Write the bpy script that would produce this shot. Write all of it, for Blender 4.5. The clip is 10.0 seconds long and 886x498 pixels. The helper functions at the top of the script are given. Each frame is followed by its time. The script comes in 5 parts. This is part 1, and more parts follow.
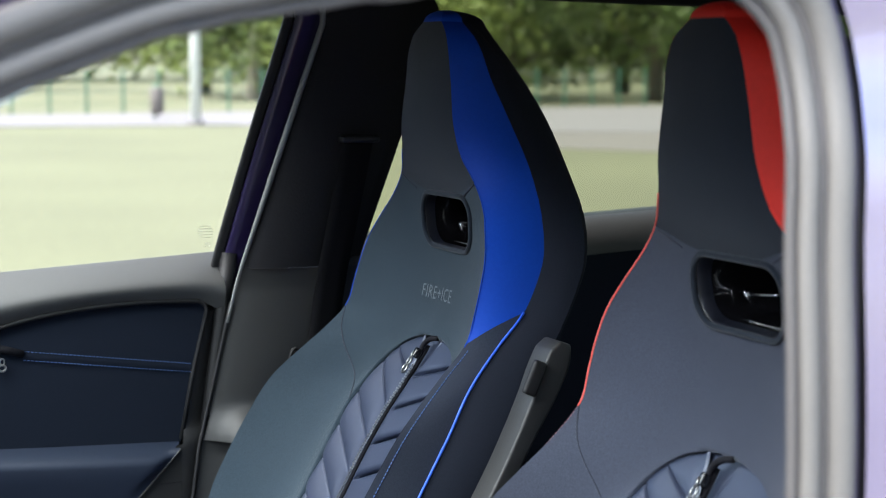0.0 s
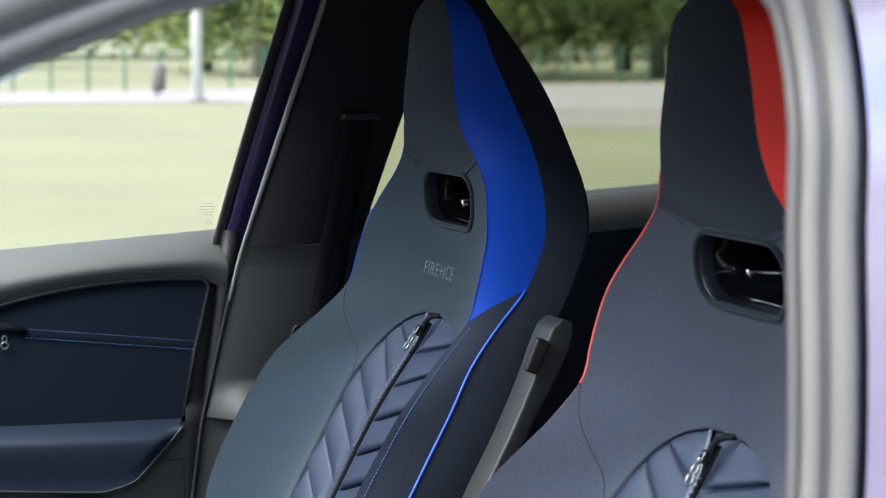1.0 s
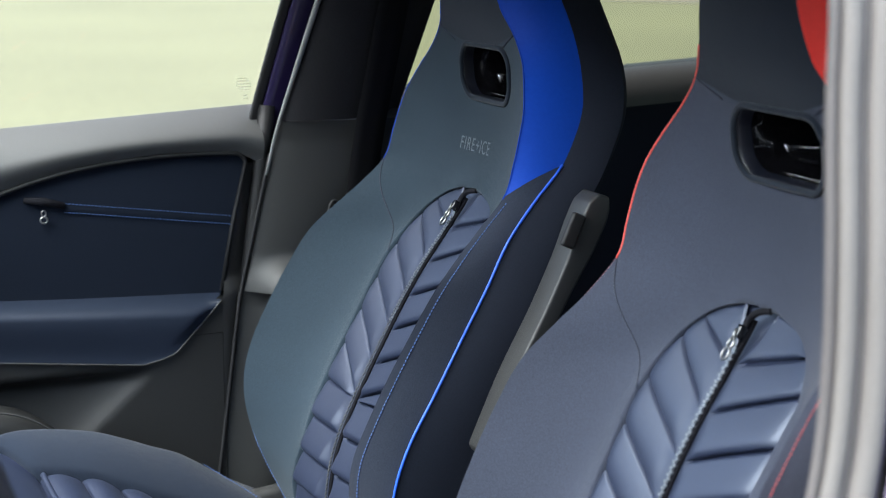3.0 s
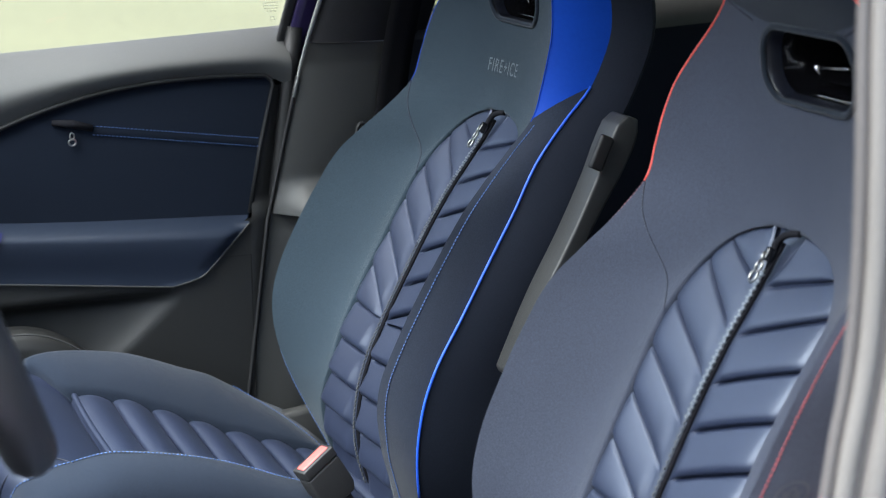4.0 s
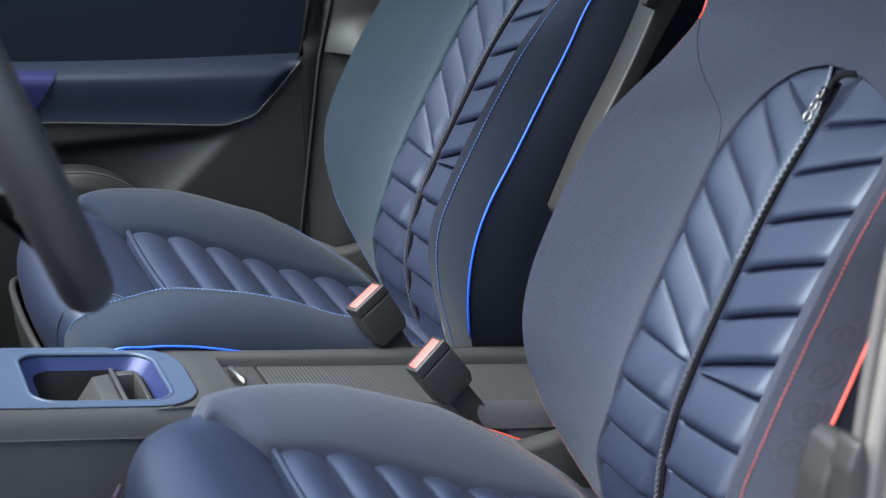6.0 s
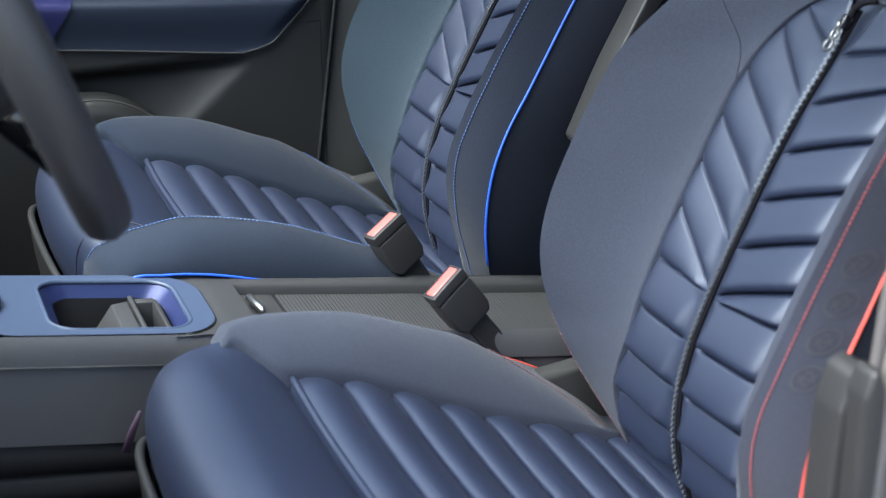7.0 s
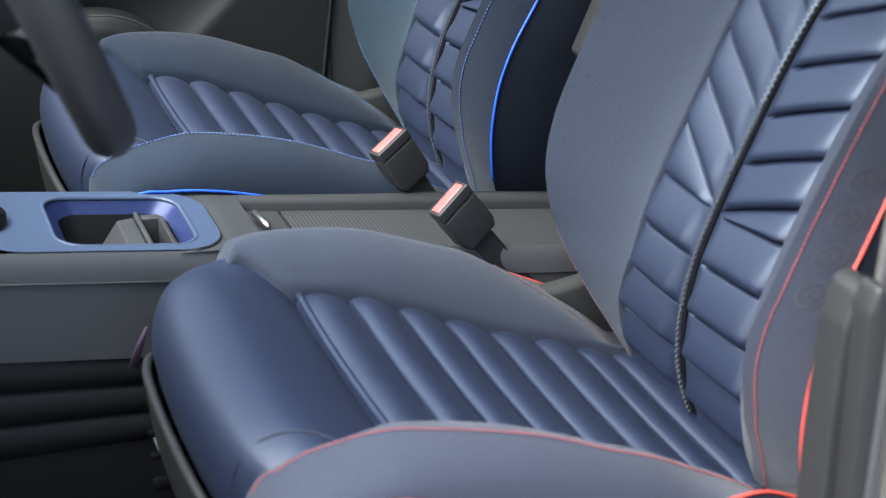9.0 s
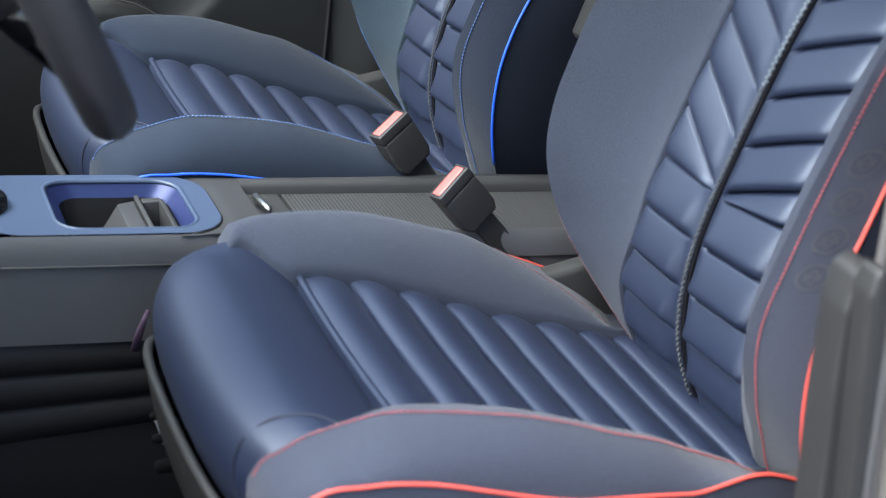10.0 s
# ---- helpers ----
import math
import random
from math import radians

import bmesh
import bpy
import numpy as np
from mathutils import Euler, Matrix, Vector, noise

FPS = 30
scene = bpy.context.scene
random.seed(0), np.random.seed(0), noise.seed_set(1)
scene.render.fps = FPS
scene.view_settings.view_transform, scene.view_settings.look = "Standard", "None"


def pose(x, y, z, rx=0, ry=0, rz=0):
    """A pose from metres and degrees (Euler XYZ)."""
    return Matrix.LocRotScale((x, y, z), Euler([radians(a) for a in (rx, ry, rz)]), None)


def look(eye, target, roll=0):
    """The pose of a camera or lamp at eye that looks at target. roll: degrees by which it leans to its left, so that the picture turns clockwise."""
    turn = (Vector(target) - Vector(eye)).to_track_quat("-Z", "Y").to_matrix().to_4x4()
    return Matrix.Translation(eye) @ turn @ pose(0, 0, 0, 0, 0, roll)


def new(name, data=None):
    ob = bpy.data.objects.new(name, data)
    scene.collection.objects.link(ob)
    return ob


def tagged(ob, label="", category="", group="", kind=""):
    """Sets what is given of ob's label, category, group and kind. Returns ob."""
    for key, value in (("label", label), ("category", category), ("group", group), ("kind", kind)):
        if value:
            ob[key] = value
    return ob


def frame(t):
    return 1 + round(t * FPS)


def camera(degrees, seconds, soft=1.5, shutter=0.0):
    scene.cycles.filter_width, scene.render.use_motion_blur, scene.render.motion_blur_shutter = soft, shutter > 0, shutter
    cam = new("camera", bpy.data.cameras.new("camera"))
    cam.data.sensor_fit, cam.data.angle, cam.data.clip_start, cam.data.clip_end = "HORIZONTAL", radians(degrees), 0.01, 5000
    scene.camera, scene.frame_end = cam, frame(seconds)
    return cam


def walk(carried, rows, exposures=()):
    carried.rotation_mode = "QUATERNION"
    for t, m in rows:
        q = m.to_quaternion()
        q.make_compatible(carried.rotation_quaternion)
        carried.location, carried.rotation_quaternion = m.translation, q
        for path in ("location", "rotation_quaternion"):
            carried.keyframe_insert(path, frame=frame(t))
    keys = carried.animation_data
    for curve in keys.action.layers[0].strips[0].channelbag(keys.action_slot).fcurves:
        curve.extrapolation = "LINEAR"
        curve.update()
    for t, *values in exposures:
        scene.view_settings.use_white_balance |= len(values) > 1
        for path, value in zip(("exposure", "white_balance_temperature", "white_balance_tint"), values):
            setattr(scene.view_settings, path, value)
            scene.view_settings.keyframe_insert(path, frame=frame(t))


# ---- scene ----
# camera: a tripod head that tilts down and pans slightly
cam = camera(29.3, 10.0, soft=1.0)
EYE = (-0.7287, -1.3289, 1.4815)
ROWS = [
    (0.0, -25.200, -6.320, 0.117), (0.5, -25.178, -6.560, 0.130), (1.0, -25.136, -7.079, 0.121),
    (1.5, -24.977, -7.862, 0.081), (2.0, -24.690, -8.834, 0.013), (2.5, -24.315, -10.022, -0.020),
    (4.0, -22.925, -13.931, -0.260), (4.5, -22.410, -15.213, -0.332), (5.0, -21.958, -16.566, -0.360),
    (5.5, -21.521, -17.987, -0.448), (7.0, -20.405, -21.758, -0.690), (7.5, -20.298, -22.755, -0.720),
    (8.0, -20.250, -23.506, -0.763), (8.5, -20.203, -24.095, -0.797), (9.0, -20.165, -24.590, -0.821),
    (9.5, -20.150, -24.959, -0.855), (10.0, -20.125, -25.161, -0.880),
]
EXPOSURE = 2.46
walk(cam, [(t, pose(*EYE, 0, 0, yaw) @ pose(0, 0, 0, 90 + pitch) @ pose(0, 0, 0, 0, 0, roll)) for t, yaw, pitch, roll in ROWS],
     [(0.0, EXPOSURE), (10.0, EXPOSURE)])
cam.data.dof.use_dof = True
cam.data.dof.focus_distance = 2.1
cam.data.dof.aperture_fstop = 6.3

# ---- light: bright hazy day, soft sun ----
SUN_EL, SUN_AZ = 58.0, 264.0
world = bpy.data.worlds.new("world")
scene.world = world
world.use_nodes = True
wn = world.node_tree.nodes
sky = wn.new("ShaderNodeTexSky")
sky.sky_type = "NISHITA"
sky.sun_disc = False
sky.sun_elevation = radians(SUN_EL)
sky.sun_rotation = radians(SUN_AZ)
sky.dust_density = 2.5
world.node_tree.links.new(sky.outputs[0], wn["Background"].inputs[0])
wn["Background"].inputs[1].default_value = 0.098
sun_data = bpy.data.lights.new("sun", "SUN")
sun_data.energy, sun_data.angle, sun_data.color = 3.3, radians(68), (0.98, 0.98, 0.98)
sun_ob = new("sun", sun_data)
# sun_rotation turns clockwise from +y
az = radians(SUN_AZ)
sun_dir = Vector((math.sin(az) * math.cos(radians(SUN_EL)), math.cos(az) * math.cos(radians(SUN_EL)), math.sin(radians(SUN_EL))))
sun_ob.matrix_world = look((0, 0, 8), Vector((0, 0, 8)) - sun_dir)


# ---- materials ----
def material(name, color, rough=0.6, metal=0.0, vary=0.12, scale=40.0, bump=0.0, bump_scale=300.0, big=0.0, big_scale=3.0, coat=0.0, sheen=0.0, spec=0.5, aniso=None):
    """Two scales of noise on the colour, fine noise as relief."""
    m = bpy.data.materials.new(name)
    m.use_nodes = True
    nt = m.node_tree
    b = nt.nodes["Principled BSDF"]
    b.inputs["Roughness"].default_value = rough
    b.inputs["Metallic"].default_value = metal
    b.inputs["Coat Weight"].default_value = coat
    b.inputs["Coat Roughness"].default_value = 0.05
    b.inputs["Sheen Weight"].default_value = sheen
    b.inputs["Specular IOR Level"].default_value = spec
    tc = nt.nodes.new("ShaderNodeTexCoord")
    fine = nt.nodes.new("ShaderNodeTexNoise")
    fine.inputs["Scale"].default_value = scale
    fine.inputs["Detail"].default_value = 5.0
    nt.links.new(tc.outputs["Object"], fine.inputs["Vector"])
    coarse = nt.nodes.new("ShaderNodeTexNoise")
    coarse.inputs["Scale"].default_value = big_scale
    coarse.inputs["Detail"].default_value = 3.0
    nt.links.new(tc.outputs["Object"], coarse.inputs["Vector"])
    add = nt.nodes.new("ShaderNodeMath")
    add.operation = "MULTIPLY_ADD"
    nt.links.new(coarse.outputs["Fac"], add.inputs[0])
    add.inputs[1].default_value = big if big else 0.3
    nt.links.new(fine.outputs["Fac"], add.inputs[2])
    ramp = nt.nodes.new("ShaderNodeMapRange")
    ramp.inputs["From Min"].default_value = 0.3
    ramp.inputs["From Max"].default_value = 0.7 + (big if big else 0.3)
    ramp.inputs["To Min"].default_value = 1 - vary
    ramp.inputs["To Max"].default_value = 1 + vary
    nt.links.new(add.outputs[0], ramp.inputs["Value"])
    mul = nt.nodes.new("ShaderNodeMix")
    mul.data_type = "RGBA"
    mul.blend_type = "MULTIPLY"
    mul.inputs["Factor"].default_value = 1.0
    mul.inputs["A"].default_value = (*color, 1)
    nt.links.new(ramp.outputs[0], mul.inputs["B"])
    nt.links.new(mul.outputs["Result"], b.inputs["Base Color"])
    if bump:
        nz = nt.nodes.new("ShaderNodeTexNoise")
        nz.inputs["Scale"].default_value = bump_scale
        nz.inputs["Detail"].default_value = 3.0
        nt.links.new(tc.outputs["Object"], nz.inputs["Vector"])
        bp = nt.nodes.new("ShaderNodeBump")
        bp.inputs["Strength"].default_value = bump
        bp.inputs["Distance"].default_value = 0.002
        nt.links.new(nz.outputs["Fac"], bp.inputs["Height"])
        nt.links.new(bp.outputs["Normal"], b.inputs["Normal"])
    return m


FABRIC = material("seat_fabric", (0.0375, 0.0440, 0.0645), 0.88, vary=0.28, scale=560, bump=0.4, bump_scale=1400, sheen=0.12, big_scale=8, spec=0.18)
# seat fabric again, with the far seat's dim greenish light put into its colour
FAR_FABRIC_TINT = material("light_tinted_seat_fabric", (0.0200, 0.0335, 0.0465), 0.88, vary=0.28, scale=560, bump=0.4, bump_scale=1400, sheen=0.12, big_scale=8, spec=0.18)
# far cushion and bolster cloth, darkened in colour for the shade low down there
FAR_CUSHION_SHADE = material("shaded_cushion_fabric", (0.0125, 0.0190, 0.0330), 0.88, vary=0.28, scale=560, bump=0.4, bump_scale=1400, sheen=0.10, big_scale=8, spec=0.18)
FAR_SIDE_SHADE = material("shaded_side_fabric", (0.018, 0.0235, 0.0380), 0.86, vary=0.28, scale=560, bump=0.4, bump_scale=1400, sheen=0.10, spec=0.18)
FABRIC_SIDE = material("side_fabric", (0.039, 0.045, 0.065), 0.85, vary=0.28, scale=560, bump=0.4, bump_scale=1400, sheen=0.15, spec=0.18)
HEAD_FABRIC = material("head_fabric", (0.010, 0.015, 0.024), 0.85, vary=0.12, scale=900, bump=0.25, bump_scale=1400, sheen=0.15, spec=0.18)
LEATHER = material("quilted_leatherette", (0.0066, 0.0110, 0.030), 0.49, spec=0.92, vary=0.06, scale=200, bump=0.10, bump_scale=900, big_scale=6)
LEATHER.node_tree.nodes["Principled BSDF"].inputs["IOR"].default_value = 1.56
LEATHER.node_tree.nodes["Principled BSDF"].inputs["Specular Tint"].default_value = (0.77, 0.85, 1.0, 1.0)
BLACK_TRIM = material("black_textile", (0.012, 0.0155, 0.025), 0.9, vary=0.15, scale=400, bump=0.2, spec=0.18)
FLANK = material("dark_navy_flank", (0.0100, 0.0130, 0.0220), 0.85, vary=0.2, scale=500, bump=0.25, bump_scale=1400, spec=0.2)
BLUE = material("blue_leatherette", (0.005, 0.050, 0.36), 0.55, spec=0.12, vary=0.06, scale=200, bump=0.12, bump_scale=900)
RED = material("red_leatherette", (0.80, 0.032, 0.020), 0.5, spec=0.25, vary=0.06, scale=200, bump=0.12, bump_scale=900)
BLUE_PIPE = material("blue_piping", (0.016, 0.095, 0.60), 0.45, vary=0.05)
RED_PIPE = material("red_piping", (0.66, 0.088, 0.066), 0.45, vary=0.05)
BLUE_THREAD = material("blue_thread", (0.050, 0.115, 0.30), 0.6, vary=0.05)
RED_THREAD = material("red_thread", (0.40, 0.075, 0.080), 0.6, vary=0.05)
DULL_THREAD = material("dull_pink_thread", (0.17, 0.070, 0.088), 0.6, vary=0.05)
NAVY_THREAD = material("navy_thread", (0.010, 0.014, 0.030), 0.6, vary=0.05)
FRAME_NAVY = material("moulded_navy_frame", (0.0050, 0.0064, 0.0125), 0.42, vary=0.08, scale=500, bump=0.1)
GLOSS_BLACK = material("gloss_black", (0.004, 0.004, 0.005), 0.12, vary=0.05, coat=0.5)
PLASTIC = material("grey_plastic", (0.041, 0.041, 0.040), 0.5, vary=0.08, scale=600, bump=0.15, bump_scale=900)
SOFT_GREY = material("soft_grey_door_top", (0.078, 0.079, 0.077), 0.55, vary=0.08, scale=500, bump=0.15, bump_scale=900)
# the body's purple, darkened in colour for the window frame in shade
PAINT_DIMMED = material("dimmed_purple_paint", (0.016, 0.010, 0.050), 0.3, vary=0.05, coat=0.3)
GREY_TRIM = material("grey_pillar_trim", (0.0215, 0.0220, 0.0222), 0.5, vary=0.1, scale=600, bump=0.15, bump_scale=900)
PILLAR_TRIM = material("dark_pillar_trim", (0.0155, 0.016, 0.0155), 0.48, vary=0.1, scale=600, bump=0.15, bump_scale=900)
DARK_PLASTIC = material("dark_plastic", (0.012, 0.012, 0.013), 0.6, spec=0.35, vary=0.1, scale=600, bump=0.2, bump_scale=900)
RUBBER = material("seal_rubber", (0.155, 0.149, 0.138), 0.5, vary=0.08, scale=300, bump=0.08)
PALE_SEAL = material("pale_seal", (0.19, 0.20, 0.195), 0.45, vary=0.06, scale=300)
MID_RUBBER = material("mid_grey_rubber", (0.095, 0.089, 0.086), 0.55, vary=0.08, scale=300)
DARK_RUBBER = material("dark_rubber", (0.010, 0.010, 0.011), 0.6, vary=0.08, scale=300)
# body purple with the gap's shade put into its colour
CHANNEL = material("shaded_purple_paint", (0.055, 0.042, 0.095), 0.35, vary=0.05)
PAINT = material("purple_paint", (0.44, 0.39, 0.56), 0.24, metal=0.85, vary=0.05, scale=1500, coat=1.0)
DOOR_PLASTIC = material("door_hard_plastic", (0.0165, 0.0165, 0.016), 0.5, vary=0.1, scale=600, bump=0.2, bump_scale=900)
DOOR_FABRIC = material("door_fabric", (0.0065, 0.0105, 0.020), 0.9, vary=0.15, scale=900, bump=0.25, bump_scale=1400, sheen=0.02, spec=0.18)
ARM_LEATHER = material("armrest_leatherette", (0.013, 0.020, 0.037), 0.5, vary=0.06, scale=300, bump=0.12, bump_scale=900)
SATIN_BLUE = material("satin_blue_trim", (0.022, 0.032, 0.105), 0.36, metal=0.3, vary=0.04)
DOOR_TRIM = material("purple_door_trim", (0.016, 0.017, 0.075), 0.35, vary=0.04)
CONSOLE_TOP = material("console_blue_grey", (0.046, 0.066, 0.112), 0.40, vary=0.05, scale=400)
SHUTTER_GREY = material("shutter_grey_plastic", (0.0320, 0.0320, 0.0330), 0.55, vary=0.08, scale=600, bump=0.15, bump_scale=900)
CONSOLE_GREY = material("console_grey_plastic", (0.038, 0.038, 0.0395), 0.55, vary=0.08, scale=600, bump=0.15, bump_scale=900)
# the same grey plastic, lightened in colour for daylight from the open door
CONSOLE_LIT_SIDE = material("console_plastic_lit_side", (0.100, 0.100, 0.105), 0.6, vary=0.08, scale=600, bump=0.2, bump_scale=900)
GLASS_PRINT = material("glass_print", (0.50, 0.50, 0.42), 0.7, vary=0.05)
STRAP = material("strap_purple", (0.055, 0.030, 0.060), 0.7, vary=0.1)
CHROME = material("chrome", (0.75, 0.75, 0.76), 0.18, metal=1.0, vary=0.03)
ZIP_METAL = material("zip_metal", (0.30, 0.30, 0.29), 0.38, metal=1.0, vary=0.1)
ZIP_DARK = material("dark_zip_teeth", (0.050, 0.053, 0.056), 0.45, vary=0.2, scale=800)
ZIP_TAPE = material("zip_tape", (0.009, 0.009, 0.012), 0.8, spec=0.15, vary=0.1, scale=800)
BUCKLE = material("buckle_plastic", (0.026, 0.0255, 0.026), 0.5, vary=0.08, scale=700, bump=0.15)
PUSH_RED = material("buckle_red", (0.76, 0.115, 0.10), 0.4, vary=0.05)
WEBBING = material("belt_webbing", (0.004, 0.004, 0.005), 0.9, spec=0.12, vary=0.15, scale=900, bump=0.2, bump_scale=1200)
CARPET = material("carpet", (0.0045, 0.0045, 0.005), 0.95, spec=0.1, vary=0.3, scale=500, bump=0.6, bump_scale=600)
PRINT = material("grey_print", (0.115, 0.135, 0.148), 0.7, vary=0.05)
EMBOSS = material("embossed_print", (0.046, 0.047, 0.058), 0.6, vary=0.05)
WHEEL_LEATHER = material("wheel_leather", (0.030, 0.030, 0.033), 0.45, vary=0.08, scale=400, bump=0.12, bump_scale=800)
HEADLINER = material("headliner", (0.016, 0.016, 0.018), 0.95, vary=0.1, scale=500, bump=0.2, spec=0.18)
GRASS = material("mown_grass", (0.097, 0.099, 0.053), 0.95, vary=0.35, scale=9, bump=0.5, bump_scale=60, big=0.8, big_scale=0.25)
GRAVEL = material("pale_gravel", (0.118, 0.106, 0.098), 0.95, vary=0.12, scale=20, bump=0.3, bump_scale=80, big=0.5, big_scale=0.4)
CONCRETE = material("pale_concrete", (0.140, 0.130, 0.133), 0.9, vary=0.1, scale=6, big=0.4, big_scale=0.6)
ASPHALT = material("asphalt", (0.10, 0.099, 0.097), 0.9, vary=0.3, scale=60, bump=0.5, bump_scale=200, big=0.5, big_scale=0.8)
POLE_PAINT = material("white_pole_paint", (0.60, 0.62, 0.60), 0.5, vary=0.06, scale=8)
FENCE_GREEN = material("green_fence_paint", (0.035, 0.11, 0.07), 0.6, vary=0.1)
BARK = material("bark", (0.055, 0.043, 0.032), 0.95, vary=0.35, scale=8, bump=0.6, bump_scale=25)
PALE_BARK = material("pale_bark", (0.30, 0.27, 0.22), 0.9, vary=0.3, scale=8, bump=0.5, bump_scale=25)


def leaf_material(name, color):
    m = material(name, color, 0.6, vary=0.25, scale=3.0)
    nt = m.node_tree
    info = nt.nodes.new("ShaderNodeNewGeometry")
    rng = nt.nodes.new("ShaderNodeMapRange")
    rng.inputs["To Min"].default_value, rng.inputs["To Max"].default_value = 0.6, 1.5
    nt.links.new(info.outputs["Random Per Island"], rng.inputs["Value"])
    mix = nt.nodes.new("ShaderNodeMix")
    mix.data_type, mix.blend_type = "RGBA", "MULTIPLY"
    mix.inputs["Factor"].default_value = 1.0
    b = nt.nodes["Principled BSDF"]
    src = b.inputs["Base Color"].links[0].from_socket
    nt.links.new(src, mix.inputs["A"])
    nt.links.new(rng.outputs[0], mix.inputs["B"])
    nt.links.new(mix.outputs["Result"], b.inputs["Base Color"])
    b.inputs["Transmission Weight"].default_value = 0.0
    return m


LEAF = leaf_material("leaves", (0.047, 0.076, 0.012))
LEAF_LIGHT = leaf_material("light_leaves", (0.118, 0.152, 0.028))

GLASS = bpy.data.materials.new("window_glass")
GLASS.use_nodes = True
gnt = GLASS.node_tree
gnt.nodes.clear()
g_out = gnt.nodes.new("ShaderNodeOutputMaterial")
g_mix = gnt.nodes.new("ShaderNodeMixShader")
g_tr = gnt.nodes.new("ShaderNodeBsdfTransparent")
g_tr.inputs[0].default_value = (0.93, 0.95, 0.93, 1)
g_gl = gnt.nodes.new("ShaderNodeBsdfGlossy")
g_gl.inputs["Roughness"].default_value = 0.02
g_fr = gnt.nodes.new("ShaderNodeFresnel")
g_fr.inputs["IOR"].default_value = 1.25
gnt.links.new(g_fr.outputs[0], g_mix.inputs[0])
gnt.links.new(g_tr.outputs[0], g_mix.inputs[1])
gnt.links.new(g_gl.outputs[0], g_mix.inputs[2])
gnt.links.new(g_mix.outputs[0], g_out.inputs[0])

TINT = GLASS.copy()
TINT.name = "tinted_glass"
for node in TINT.node_tree.nodes:
    if node.type == "BSDF_TRANSPARENT":
        node.inputs[0].default_value = (0.50, 0.52, 0.43, 1)

SCREEN = GLASS.copy()
SCREEN.name = "windscreen_glass"
for node in SCREEN.node_tree.nodes:
    if node.type == "BSDF_TRANSPARENT":
        node.inputs[0].default_value = (0.74, 0.80, 0.80, 1)


# ---- mesh helpers ----
def thing(name, at, label, category, group="", kind=""):
    """An Empty at a thing's base."""
    ob = new(name)
    ob.empty_display_size = 0.05
    ob.location = at
    return tagged(ob, label, category, group, kind)


def world_of(ob):
    p = Vector((0, 0, 0))
    while ob is not None:
        p += ob.location
        ob = ob.parent
    return p


def part(name, bm, mat, parent=None, label="", smooth=True):
    """Links a bmesh, given in world coordinates, as one mesh under a parent."""
    if parent is not None:
        bmesh.ops.translate(bm, verts=bm.verts, vec=-world_of(parent))
    bmesh.ops.recalc_face_normals(bm, faces=bm.faces)
    me = bpy.data.meshes.new(name)
    if smooth:
        for f in bm.faces:
            f.smooth = True
    bm.to_mesh(me)
    bm.free()
    me.materials.append(mat)
    ob = new(name, me)
    if parent is not None:
        ob.parent = parent
    return tagged(ob, label)


def curve_of(knots):
    """A smooth function through (key, value, value, ...) rows, in rising order of key."""
    k = np.array([r[0] for r in knots], float)
    v = np.array([r[1:] for r in knots], float)
    d = np.gradient(v, k, axis=0)

    def at(t):
        t = min(max(t, k[0]), k[-1])
        i = min(max(int(np.searchsorted(k, t)) - 1, 0), len(k) - 2)
        h = k[i + 1] - k[i]
        s = (t - k[i]) / h
        r = (2 * s**3 - 3 * s**2 + 1) * v[i] + (s**3 - 2 * s**2 + s) * h * d[i] + (3 * s**2 - 2 * s**3) * v[i + 1] + (s**3 - s**2) * h * d[i + 1]
        return r if len(r) > 1 else float(r[0])

    return at


def sheet(fn, na, nb, bm=None, closed_a=False):
    """A grid of fn(a, b), a and b from 0 to 1."""
    bm = bm or bmesh.new()
    rows = []
    for i in range(na + (0 if closed_a else 1)):
        rows.append([bm.verts.new(fn(i / na, j / nb)) for j in range(nb + 1)])
    for i in range(na):
        r0, r1 = rows[i], rows[(i + 1) % len(rows)]
        for j in range(nb):
            bm.faces.new((r0[j], r1[j], r1[j + 1], r0[j + 1]))
    return bm


def thicken(bm, d):
    """Gives an open sheet a thickness."""
    bmesh.ops.recalc_face_normals(bm, faces=bm.faces)
    bmesh.ops.solidify(bm, geom=bm.faces[:], thickness=d)
    return bm


def tube(points, r, seg=8, bm=None, flat=1.0, caps=True):
    """A round or flattened bar along points; r a number or one per point."""
    bm = bm or bmesh.new()
    pts = [Vector(p) for p in points]
    rings = []
    side = None
    for i, p in enumerate(pts):
        t = (pts[min(i + 1, len(pts) - 1)] - pts[max(i - 1, 0)]).normalized()
        if side is None:
            side = t.cross(Vector((0, 1, 0)))
            if side.length < 0.1:
                side = t.cross(Vector((1, 0, 0)))
        side = (side - t * side.dot(t)).normalized()
        up = t.cross(side)
        rr = r[i] if isinstance(r, (list, tuple)) else r
        rings.append([bm.verts.new(p + side * (rr * math.cos(2 * math.pi * k / seg)) + up * (rr * flat * math.sin(2 * math.pi * k / seg))) for k in range(seg)])
    for a, b in zip(rings, rings[1:]):
        for k in range(seg):
            bm.faces.new((a[k], a[(k + 1) % seg], b[(k + 1) % seg], b[k]))
    if caps:
        bm.faces.new(rings[0][::-1])
        bm.faces.new(rings[-1])
    return bm


